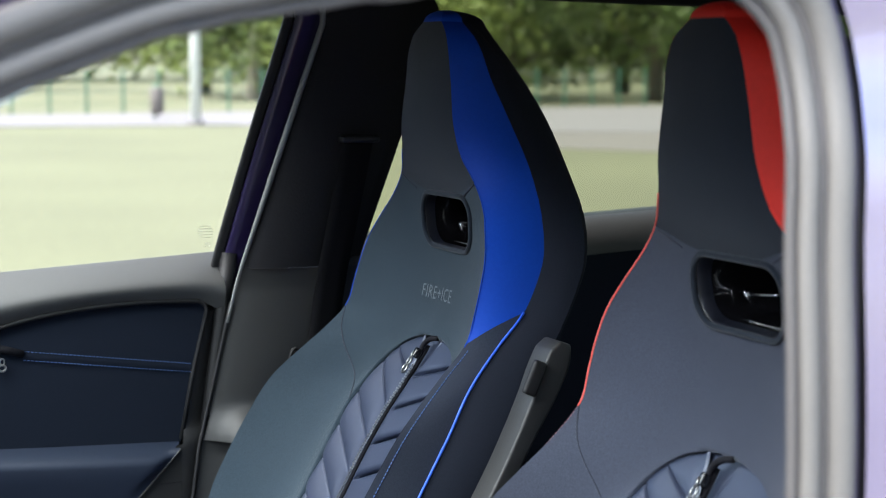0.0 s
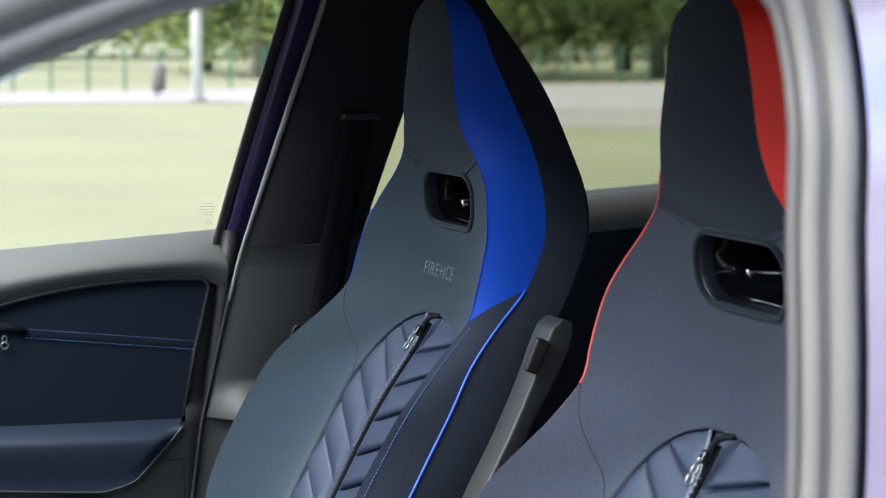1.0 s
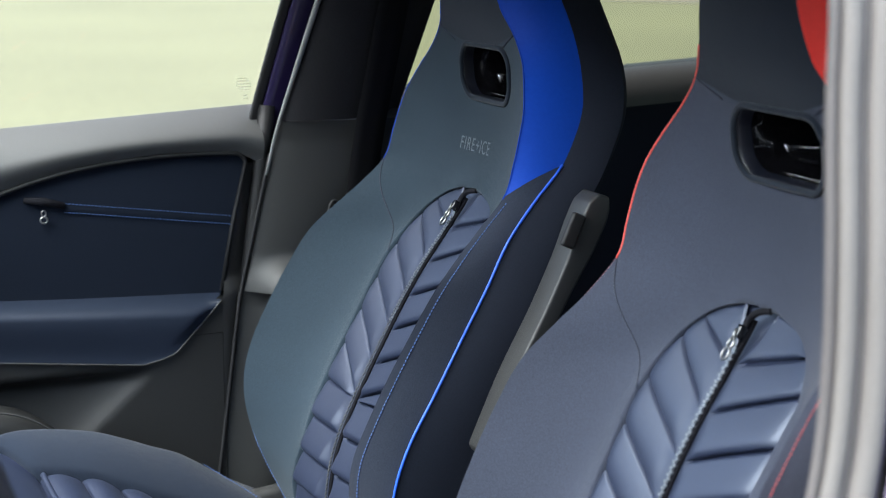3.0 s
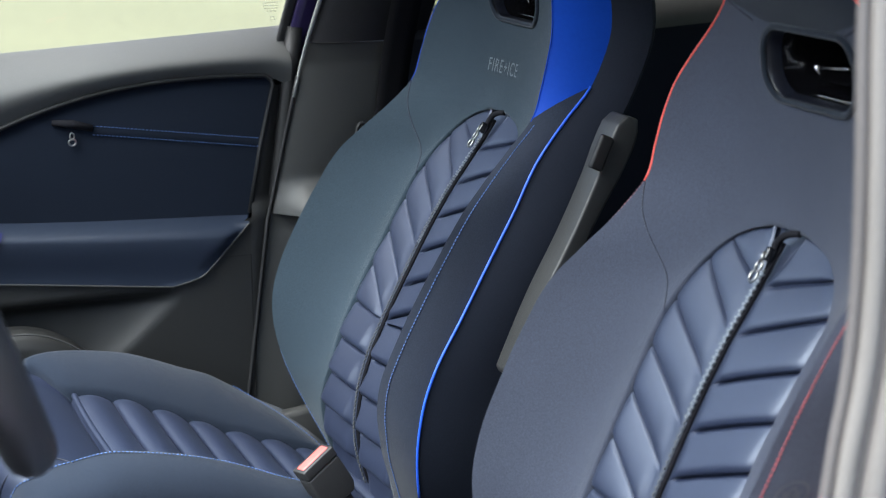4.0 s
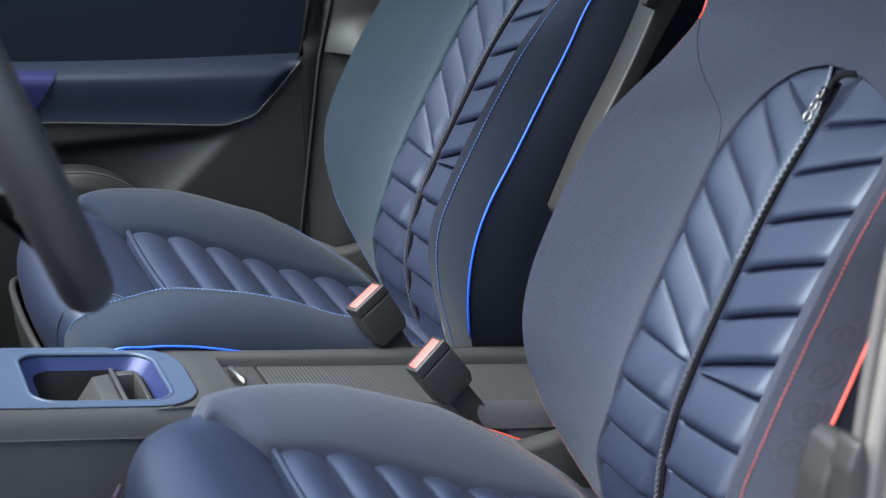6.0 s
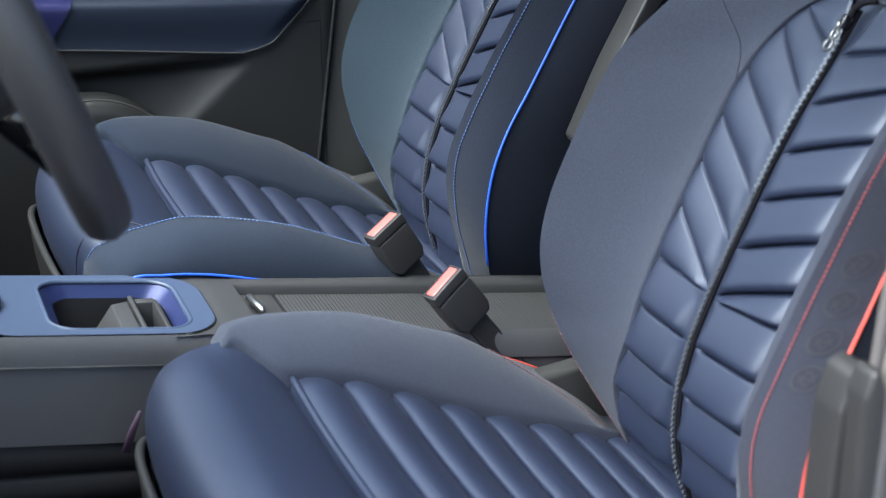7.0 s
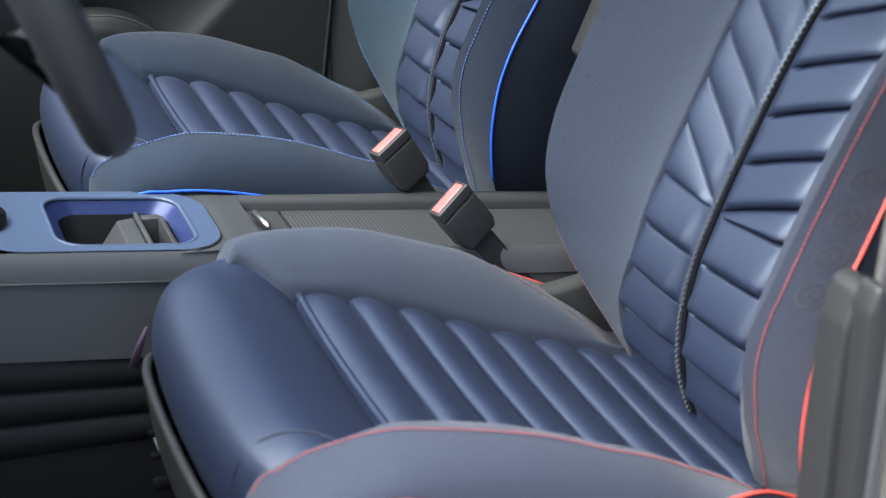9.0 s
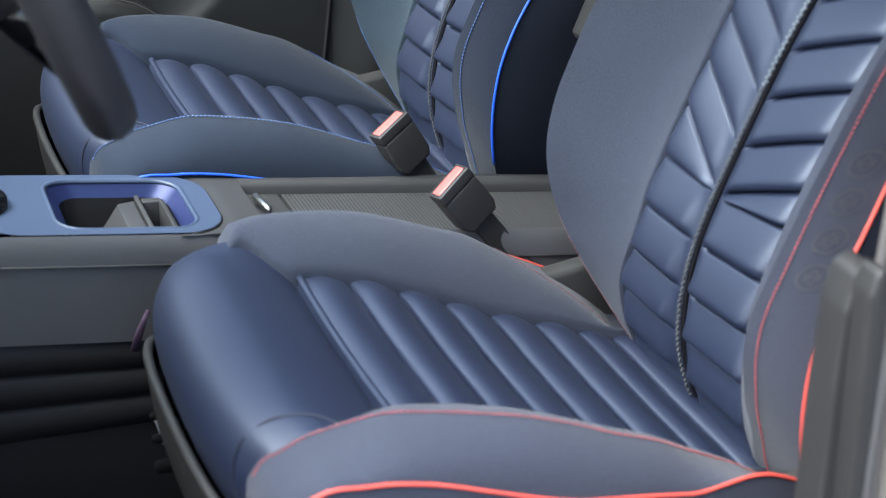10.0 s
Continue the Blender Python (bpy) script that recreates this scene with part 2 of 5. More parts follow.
def box(lo, hi, bevel=0.0, bm=None, m=None, segs=2):
    """A bevelled box between two corners, turned by m."""
    b2 = bmesh.new()
    bmesh.ops.create_cube(b2, size=1.0)
    lo, hi = Vector(lo), Vector(hi)
    for v in b2.verts:
        v.co = Vector((lo[k] + (v.co[k] + 0.5) * (hi[k] - lo[k]) for k in range(3)))
    if bevel:
        bmesh.ops.bevel(b2, geom=b2.edges[:], offset=bevel, segments=segs, affect="EDGES", profile=0.6)
    if m is not None:
        bmesh.ops.transform(b2, matrix=m, verts=b2.verts)
    if bm is None:
        return b2
    tmp = bpy.data.meshes.new("tmp")
    b2.to_mesh(tmp)
    b2.free()
    bm.from_mesh(tmp)
    bpy.data.meshes.remove(tmp)
    return bm


def prism(outline, axis, lo, hi, bevel=0.0, segs=2):
    """A flat outline of 2D points, drawn out along an axis (0, 1 or 2) from lo to hi."""
    bm = bmesh.new()
    a, b = [k for k in range(3) if k != axis]

    def at(p, w):
        c = [0, 0, 0]
        c[a], c[b], c[axis] = p[0], p[1], w
        return c

    v0 = [bm.verts.new(at(p, lo)) for p in outline]
    v1 = [bm.verts.new(at(p, hi)) for p in outline]
    n = len(outline)
    bm.faces.new(v0)
    bm.faces.new(v1[::-1])
    for i in range(n):
        bm.faces.new((v0[i], v1[i], v1[(i + 1) % n], v0[(i + 1) % n]))
    bmesh.ops.recalc_face_normals(bm, faces=bm.faces)
    if bevel:
        bmesh.ops.bevel(bm, geom=bm.edges[:], offset=bevel, segments=segs, affect="EDGES", profile=0.6)
    return bm


def smooth_line(pts, n):
    """n + 1 points on a smooth line through pts."""
    d = [0.0]
    for p, q in zip(pts, pts[1:]):
        d.append(d[-1] + math.dist(p, q))
    c = curve_of([(k, *p) for k, p in zip(d, pts)])
    return [tuple(c(d[-1] * i / n)) for i in range(n + 1)]


def stitches(line, step, length, r, lift=(0, 0, 0)):
    """A row of short thread pieces along a line of points."""
    bm = bmesh.new()
    d, acc = 0.0, []
    pts = [Vector(p) for p in line]
    for p, q in zip(pts, pts[1:]):
        acc.append((d, p, q))
        d += (q - p).length
    s = 0.0
    while s + length < d:
        ends = []
        for e in (s, s + length):
            for d0, p, q in acc:
                if d0 <= e <= d0 + (q - p).length + 1e-9:
                    ends.append(p.lerp(q, (e - d0) / max((q - p).length, 1e-9)) + Vector(lift))
                    break
        if len(ends) == 2:
            tube(ends, r, 5, bm)
        s += step
    return bm


def lerp(a, b, t):
    return a + (b - a) * t


def smoothstep(a, b, x):
    t = min(max((x - a) / (b - a), 0.0), 1.0)
    return t * t * (3 - 2 * t)


def ring_points(hw, hh, rad, n=8):
    """A rounded rectangle about the origin."""
    pts = []
    for cx, cy, a0 in ((hw - rad, hh - rad, 0), (-hw + rad, hh - rad, 90), (-hw + rad, -hh + rad, 180), (hw - rad, -hh + rad, 270)):
        for i in range(n + 1):
            a = radians(a0 + 90 * i / n)
            pts.append((cx + rad * math.cos(a), cy + rad * math.sin(a)))
    return pts


def torus(centre, ux, uy, rx, ry, r, n=20, seg=6, bm=None):
    """A closed oval ring in the plane of ux and uy."""
    bm = bm or bmesh.new()
    c, ux, uy = Vector(centre), Vector(ux).normalized(), Vector(uy).normalized()
    uz = ux.cross(uy)
    rings = []
    for i in range(n):
        a = 2 * math.pi * i / n
        out = (ux * (math.cos(a) / rx) + uy * (math.sin(a) / ry)).normalized()
        p = c + ux * (rx * math.cos(a)) + uy * (ry * math.sin(a))
        rings.append([bm.verts.new(p + out * (r * math.cos(2 * math.pi * k / seg)) + uz * (r * math.sin(2 * math.pi * k / seg))) for k in range(seg)])
    for i in range(n):
        a, b = rings[i], rings[(i + 1) % n]
        for k in range(seg):
            bm.faces.new((a[k], a[(k + 1) % seg], b[(k + 1) % seg], b[k]))
    return bm


# ---- outdoors: meadow, gravel road, fence, trees ----
bm = sheet(lambda a, b: Vector((lerp(-600, 900, a), lerp(-600, 1200, b), 0.0)), 8, 8)
tagged(part("ground", bm, GRASS), "wide mown meadow, sunlit pale green grass", "grass", kind="structure")


def flat_patch(points, z, thick):
    bm = prism(points, 2, z - thick, z)
    return bm


tagged(part("road", flat_patch([(-60, 37.2), (7.6, 36.9), (11.6, 36.0), (14.5, 31.0), (18.5, 28.5), (70, 27), (110, 40), (110, 52), (30, 47), (10, 45), (-60, 44)], 0.03, 0.05), CONCRETE, smooth=False),
       "pale concrete road along the meadow", "road", kind="structure")
tagged(part("pavement", flat_patch([(12.4, 31.5), (12.8, 25.0), (14.5, 22.0), (60, 18), (75, 26.5), (19, 28.2), (14.6, 30.5)], 0.02, 0.05), GRAVEL, smooth=False),
       "grey gravel strip beside the road", "gravel", kind="structure")

# unseen patch added round the car; its tone sets the light bounced inside
tagged(part("bounce_ground", flat_patch([(-14, -16), (20, -16), (20, 7.5), (-14, 7.0)], 0.012, 0.05), ASPHALT, smooth=False), "unseen pale asphalt patch under the car, added to set bounced light", "asphalt", kind="structure")
fence = thing("fence", (10, 45.6, 0), "green metal fence posts with wire along the road", "fence")
for k in range(60):
    x = -20 + 1.05 * k
    if 13.6 < x < 14.0:
        continue
    yy = 45.6 + 0.06 * (x - 8)
    part("post", box((x - 0.03, yy - 0.03, 0), (x + 0.03, yy + 0.03, 1.25), 0.0), FENCE_GREEN, fence, smooth=False)
for h in (0.3, 0.6, 0.9, 1.2):
    part("rail", tube([(-20, 45.6 + 0.06 * -28, h), (41, 45.6 + 0.06 * 33, h)], 0.007, 5), FENCE_GREEN, fence)
pole = thing("lamp_post", (10.8, 36.6, 0), "tall white painted steel lamp post", "lamp post")
part("pole_shaft", tube([(10.8, 36.6, 0), (10.8, 36.6, 6.5)], [0.13, 0.10], 14), POLE_PAINT, pole)
part("pole_base", tube([(10.8, 36.6, 0), (10.8, 36.6, 0.12)], 0.2, 14), CONCRETE, pole)
bin_ob = thing("litter_bin", (10.9, 40.2, 0), "grey litter bin on a post", "bin")
part("bin_body", tube([(10.9, 40.2, 0.15), (10.9, 40.2, 0.2), (10.9, 40.2, 0.78), (10.9, 40.2, 0.82)], [0.1, 0.17, 0.19, 0.17], 12), GRAVEL, bin_ob)
part("bin_post", tube([(10.9, 40.4, 0), (10.9, 40.4, 0.9)], 0.04, 8), FENCE_GREEN, bin_ob)


def tree(at, height, spread, leaf, bark, seed, clumps=520, low=0.30):
    """A broadleaf tree: tapered trunk, limbs, crown of many small leaf sprays."""
    rnd = random.Random(seed)
    ob = thing("tree", at, "broadleaf tree with dark trunk and dense green crown", "tree", "trees behind the road")
    x0, y0, _ = at
    bmt = tube([(x0, y0, 0), (x0 + 0.05, y0, height * 0.2), (x0 + 0.1 * rnd.uniform(-1, 1), y0, height * 0.5), (x0, y0 + 0.1, height * 0.85)],
               [height * 0.032, height * 0.024, height * 0.016, height * 0.004], 9)
    tips = []
    for k in range(11):
        a = k * 2.4 + rnd.uniform(-0.4, 0.4)
        h0 = height * lerp(low * 0.9, 0.8, k / 11)
        r = spread * lerp(0.95, 0.45, k / 11) * rnd.uniform(0.7, 1.0)
        p0, p2 = Vector((x0, y0, h0)), Vector((x0 + r * math.cos(a), y0 + r * math.sin(a), h0 + height * rnd.uniform(0.02, 0.14)))
        p1 = p0.lerp(p2, 0.5) + Vector((0, 0, height * 0.03))
        tube([p0, p1, p2], [height * 0.010, height * 0.006, height * 0.002], 6, bmt)
        tips += [p1, p2, p0.lerp(p2, 0.75)]
    part("trunk", bmt, bark, ob)
    verts, faces = [], []
    for k in range(clumps):
        tip = tips[rnd.randrange(len(tips))] if k % 3 else Vector((x0 + spread * 0.6 * rnd.gauss(0, 0.6), y0 + spread * 0.6 * rnd.gauss(0, 0.6), height * rnd.uniform(low + 0.05, 0.98)))
        c = tip + Vector((rnd.gauss(0, spread * 0.16), rnd.gauss(0, spread * 0.16), rnd.gauss(0, height * 0.05)))
        for j in range(30):
            p = c + Vector((rnd.gauss(0, 0.38), rnd.gauss(0, 0.38), rnd.gauss(0, 0.28)))
            s = rnd.uniform(0.06, 0.15)
            n = Vector((rnd.gauss(0, 1), rnd.gauss(0, 1), rnd.gauss(0.6, 1))).normalized()
            u = n.orthogonal().normalized()
            v = n.cross(u)
            i0 = len(verts)
            verts += [p - u * s, p - v * s * 0.5, p + u * s, p + v * s * 0.5]
            faces.append((i0, i0 + 1, i0 + 2, i0 + 3))
    me = bpy.data.meshes.new("crown")
    base = world_of(ob)
    me.from_pydata([v - base for v in verts], [], faces)
    me.materials.append(leaf)
    crown = new("crown", me)
    crown.parent = ob
    return ob


SPOTS = [(24.0, 52, 10, 3.4, 1), (28.5, 55, 11, 3.8, 0), (33.0, 52, 10, 3.4, 0), (37.5, 56, 12, 4.0, 1), (42.0, 53, 10, 3.6, 0), (47.5, 55, 11, 3.8, 0),
         (30.5, 62, 13, 4.4, 1), (40.0, 66, 13, 4.4, 0), (22.0, 64, 12, 4.2, 1), (20.2, 60, 10, 3.4, 0), (21.3, 70, 12, 4.0, 1), (21.0, 60, 10, 3.0, 1), (12.0, 84, 13, 4.6, 1), (5.5, 90, 13, 4.6, 1), (50.0, 66, 14, 4.6, 1)]
for k, (tx, ty, th, ts, light) in enumerate(SPOTS):
    tree((tx, ty, 0), th, ts, LEAF_LIGHT if light else LEAF, PALE_BARK if k in (9, 11) else BARK, 11 + k, low=0.13 if ty < 58 else 0.08)


def far_woods():
    rnd = random.Random(5)
    verts, faces = [], []
    for k in range(90000):
        a = rnd.uniform(-0.25, 1.25)
        d = rnd.uniform(115, 150)
        p = Vector((d * math.sin(a), d * math.cos(a), abs(rnd.gauss(0, 1)) * 5.5 + rnd.uniform(0, 6)))
        s = rnd.uniform(0.22, 0.50)
        n = Vector((rnd.gauss(0, 1), rnd.gauss(0, 1), rnd.gauss(0.5, 1))).normalized()
        u = n.orthogonal().normalized()
        v = n.cross(u)
        i0 = len(verts)
        verts += [p - u * s, p - v * s * 0.6, p + u * s, p + v * s * 0.6]
        faces.append((i0, i0 + 1, i0 + 2, i0 + 3))
    me = bpy.data.meshes.new("far_woods")
    me.from_pydata(verts, [], faces)
    me.materials.append(LEAF_LIGHT)
    return tagged(new("far_woods", me), "distant light green woodland edge", "woods", kind="stuff")


far_woods()

# ---- car shell ----
car = thing("car", (0.3, 0.35, 0.0), "purple hatchback with its front door standing open", "car")
part("floor_pan", box((-1.35, -0.36, 0.30), (1.9, 1.06, 0.36), 0.005), CARPET, car, "black carpeted floor")
part("headliner", sheet(lambda a, b: Vector((lerp(-0.27, 1.85, a), lerp(-0.33, 1.03, b), 1.600 + 0.040 * math.sin(math.pi * b) - 0.05 * (2 * a - 0.8) ** 2 * 0.5)), 16, 12), HEADLINER, car, "black headliner")
part("roof", sheet(lambda a, b: Vector((lerp(-0.29, 1.9, a), lerp(-0.36, 1.06, b), 1.625 + 0.045 * math.sin(math.pi * b) - 0.05 * (2 * a - 0.8) ** 2 * 0.5)), 16, 12), PAINT, car, "dark roof skin")
part("windscreen", sheet(lambda a, b: Vector((lerp(-1.32, -0.28, a), lerp(-0.36, 1.06, b), lerp(1.04, 1.60, a))), 6, 6), SCREEN, car, "laminated windscreen glass")
part("rear_wall", box((1.86, -0.40, 0.36), (1.92, 1.10, 1.10), 0.01), DARK_PLASTIC, car)
part("firewall", box((-1.40, -0.40, 0.36), (-1.30, 1.10, 0.95), 0.01), DARK_PLASTIC, car)
part("dashboard", prism([(-1.30, 0.60), (-0.94, 0.62), (-0.80, 0.78), (-0.76, 0.95), (-0.82, 1.05), (-1.30, 1.08)], 1, -0.36, 1.06, 0.03, 3), DARK_PLASTIC, car, "dark dashboard")

part("bonnet", prism([(-2.12, 0.42), (-2.16, 0.66), (-2.06, 0.86), (-1.85, 0.95), (-1.36, 1.03), (-1.36, 0.36), (-2.05, 0.30)], 1, -0.40, 1.10, 0.05, 4), PAINT, car, "purple painted bonnet and nose")
part("far_body_side", box((-1.36, 1.122, 0.28), (1.95, 1.16, 1.15), 0.012), PAINT, car, "purple painted far side")
part("tailgate", prism([(1.93, 0.34), (2.06, 0.42), (2.08, 0.85), (1.98, 1.10), (1.93, 1.10)], 1, -0.38, 1.10, 0.015, 3), PAINT, car, "purple painted tail")

for wx, wy in ((-1.05, -0.40), (-1.05, 1.10), (1.72, -0.40), (1.72, 1.10)):
    part("wheel", tube([(wx, wy - 0.09, 0.33), (wx, wy - 0.07, 0.33), (wx, wy + 0.07, 0.33), (wx, wy + 0.09, 0.33)], [0.30, 0.33, 0.33, 0.30], 32), DARK_RUBBER, car)

# rear bench, dark
bench = thing("rear_bench", (1.15, 0.35, 0.36), "dark fabric rear bench seat", "car seat")
part("bench_cushion", box((0.72, -0.30, 0.42), (1.28, 1.00, 0.66), 0.06, segs=4), BLACK_TRIM, bench)
part("bench_back", prism([(1.22, 0.60), (1.36, 0.60), (1.60, 1.18), (1.48, 1.20)], 1, -0.30, 1.00, 0.03, 3), BLACK_TRIM, bench)

# far rear door and rear pillar
part("rear_door_top", sheet(lambda a, b: Vector((lerp(0.20, 1.70, a), 1.085 - 0.070 * math.sin(b * math.pi / 2), lerp(1.205, 1.275, a) + 0.008 - 0.06 * (1 - math.cos(b * math.pi / 2)))), 20, 8), PLASTIC, car, "grey door top trim")
part("rear_door_panel", box((0.34, 1.02, 0.40), (1.75, 1.07, 1.20), 0.01), BLACK_TRIM, car)
part("rear_door_core", box((0.15, 1.06, 0.40), (1.75, 1.12, 1.215), 0.0), BLACK_TRIM, car)
part("rear_window_pane", sheet(lambda a, b: Vector((lerp(0.22, 1.45, a) + 0.10 * b, 1.075 - 0.11 * b, lerp(1.19, 1.61, b))), 8, 6), TINT, car, "tinted rear side window").visible_shadow = False
part("rear_pillar", prism([(1.35, 1.24), (1.75, 1.25), (1.72, 1.58), (1.45, 1.61)], 1, 0.96, 1.04, 0.01), HEADLINER, car)
part("rear_pillar", prism([(1.35, 1.24), (1.75, 1.25), (1.72, 1.52), (1.45, 1.55)], 1, -0.34, -0.26, 0.01), HEADLINER, car)
part("roof_rail", tube([(-0.75, 0.99, 1.42), (-0.45, 0.975, 1.555), (-0.2, 0.965, 1.600), (0.4, 0.96, 1.606), (1.0, 0.96, 1.594), (1.7, 0.97, 1.55)], 0.030, 10), HEADLINER, car, "black roof side trim")


# ---- far front door ----
door = new("car_door")
door.parent = car
door.location = Vector((-0.5, 1.06, 0.36)) - car.location
tagged(door, "closed door with grey trim, navy fabric inset and armrest")
FAB_TOP = curve_of([(-1.2, 0.86), (-0.8, 0.955), (-0.6, 1.01), (-0.42, 1.068), (-0.34, 1.097), (-0.26, 1.118), (-0.175, 1.130), (-0.088, 1.134), (0.005, 1.131)])
ARM_TOP = curve_of([(-1.2, 1.0), (-0.6, 0.962), (-0.297, 0.938), (-0.037, 0.925), (0.1, 0.918)])
ARM_LOW = curve_of([(-1.2, 0.92), (-0.6, 0.882), (-0.425, 0.866), (-0.14, 0.832), (0.1, 0.81)])


def belt_z(x):
    return 1.199 + 0.048 * (x - 0.019)


def door_edge(z):
    return lerp(-0.040, 0.034, (z - 0.66) / (1.2 - 0.66))


def panel_edge(z):
    return lerp(-0.038, 0.006, (z - 0.925) / (1.128 - 0.925))


part("door_top_trim", sheet(lambda a, b: (lambda x: Vector((x, 1.085 - 0.055 * math.sin(min(b * 1.25, 1) * math.pi / 2) + 0.018 * max(b - 0.6, 0) / 0.4, lerp(belt_z(x), FAB_TOP(min(x, 0.0)) if x < 0.0 else lerp(1.131, 1.115, x / 0.03), b ** 1.0))))(lerp(-1.1, 0.032, a)), 50, 14), SOFT_GREY, door, "grey soft door top")
part("door_fabric_panel", sheet(lambda a, b: (lambda z0: (lambda x: Vector((x, 1.052 - 0.004 * math.sin(math.pi * b), lerp(ARM_TOP(x) - 0.004, FAB_TOP(x) + 0.003, b))))(lerp(-1.1, panel_edge(lerp(0.925, 1.128, b)) + 0.002, a)))(0), 40, 20), DOOR_FABRIC, door, "dark navy fabric inset")
edge_line = [(x, 1.046, FAB_TOP(x) + 0.001) for x in np.linspace(-0.8, -0.006, 40)] + [(0.003, 1.046, 1.126), (0.006, 1.046, 1.118), (-0.016, 1.046, 1.03), (-0.036, 1.044, 0.93)]
part("door_panel_groove", tube(edge_line, 0.0035, 6), DARK_RUBBER, door)
part("door_rear_frame", sheet(lambda a, b: (lambda z: Vector((lerp(panel_edge(max(z, 0.925)) if z > 0.925 else -0.04, door_edge(z), a), 1.046 + 0.012 * a * a - 0.016 * smoothstep(0.955, 0.925, z), z)))(lerp(0.60, 1.117, b)), 6, 60), GREY_TRIM, door, "grey plastic door frame")


def arm_right(b):
    """Slanting rear end of the armrest with a rounded lower corner."""
    return -0.037 - 0.092 * b - 0.030 * (max(b - 0.80, 0) / 0.20) ** 2


def arm_y(b):
    return 1.052 - 0.036 * math.sin(min(b / 0.26, 1) * math.pi / 2) + 0.011 * smoothstep(0.26, 1.0, b)


def arm_point(a, b):
    x = lerp(-1.1, arm_right(b), a**0.7)
    y = lerp(1.026, arm_y(b), smoothstep(0.0, 0.022, arm_right(b) - x)) if b > 0.06 else arm_y(b)
    return Vector((x, y, lerp(ARM_TOP(x), ARM_LOW(x), b)))


part("door_armrest", sheet(arm_point, 90, 30), ARM_LEATHER, door, "navy leatherette armrest")
part("armrest_trim", sheet(lambda a, b: (lambda x, k: Vector((x, arm_y(k) - 0.004, lerp(ARM_TOP(x), ARM_LOW(x), k))))(lerp(-1.05, lerp(-0.398, -0.440, b), a), lerp(0.10, 0.97, b)), 12, 14), DOOR_TRIM, door, "dark purple trim piece")
part("armrest_edge", tube([(x, 1.0265, ARM_LOW(x) - 0.0012) for x in np.linspace(-1.0, -0.16, 30)] + [(arm_right(b) + 0.0008, 1.0265, lerp(ARM_TOP(arm_right(b)), ARM_LOW(arm_right(b)), b)) for b in np.linspace(0.98, 0.06, 24)], 0.0014, 6), PLASTIC, door, "thin grey edge line")
part("door_corner_panel", sheet(lambda a, b: (lambda k: Vector((lerp(arm_right(k) - 0.006, -0.036, a), 1.0325, lerp(ARM_TOP(-0.06), ARM_LOW(-0.10), k))))(lerp(0.02, 0.585, b)), 4, 12), DOOR_PLASTIC, door)
CREASE = (-0.154, 0.812)


def lower_door(x, z):
    """The hard lower panel; its recess falls away from a slanting ridge."""
    u = ((z - CREASE[1]) * 0.745 - (x - CREASE[0]) * 0.667)
    y = 1.0325
    return Vector((x, y + (0.028 * (1 - math.exp(-u / 0.040)) if u > 0 else 0.0) * smoothstep(0.83, 0.81, z), z))


part("door_lower_panel", sheet(lambda a, b: (lambda z: lower_door(lerp(-1.1, door_edge(z) if z < 0.70 else -0.04, a), z))(lerp(0.40, 0.868, b)), 150, 60), DOOR_PLASTIC, door, "grey hard plastic lower door")


def pocket_top(x):
    return 0.800 - 0.040 * max((x + 0.40) / 0.10, 0.0) ** 2.2


part("door_pocket", sheet(lambda a, b: (lambda x: Vector((x, lerp(1.030, 0.985, smoothstep(0.0, 0.10, b) * smoothstep(-0.280, -0.300, x)), lerp(pocket_top(x), 0.42, max(b - 0.06, 0) / 0.94))))(lerp(-1.0, -0.283, a)), 60, 24), DOOR_PLASTIC, door, "dark door pocket")
part("pocket_edge", tube([(x, 0.985, pocket_top(x)) for x in np.linspace(-0.9, -0.290, 40)], 0.0014, 6), PLASTIC, door, "thin pocket edge")
for off in (0.0, 0.0125):
    line = [(lerp(-0.262, -0.016, i / 30), 1.0455, lerp(1.0755, 1.040, i / 30) - off) for i in range(31)]
    part("stitching", stitches(line, 0.0055, 0.0032, 0.00060), BLUE_THREAD, door, "blue stitching")
part("stitched_band", sheet(lambda a, b: Vector((lerp(-0.262, -0.014, a), 1.0468 - 0.0014 * math.sin(math.pi * b), lerp(1.0755, 1.040, a) - 0.0125 * b)), 20, 4), DOOR_FABRIC, door)
part("zip_slot", tube([(-0.318, 1.046, 1.084), (-0.29, 1.045, 1.080), (-0.262, 1.046, 1.072)], [0.004, 0.006, 0.005], 8), ZIP_TAPE, door, "black zip end")
zpull = torus((-0.2925, 1.040, 1.064), (0, 0, 1), (1, 0, 0), 0.0045, 0.0030, 0.0012)
torus((-0.2925, 1.040, 1.0550), (0, 0, 1), (1, 0, 0), 0.0045, 0.0050, 0.0014, bm=zpull)
part("zip_pull", zpull, ZIP_METAL, door, "metal zip pull")
part("door_seal", tube([(door_edge(z) + 0.010, 1.056, z) for z in np.linspace(0.45, 1.2, 12)], 0.013, 8), DARK_RUBBER, door)
part("door_core", prism([(-1.1, 0.40), (-0.06, 0.40), (-0.045, 0.66), (0.045, 1.178), (-1.1, 1.115)], 1, 1.064, 1.12, 0.0), DARK_PLASTIC, door)
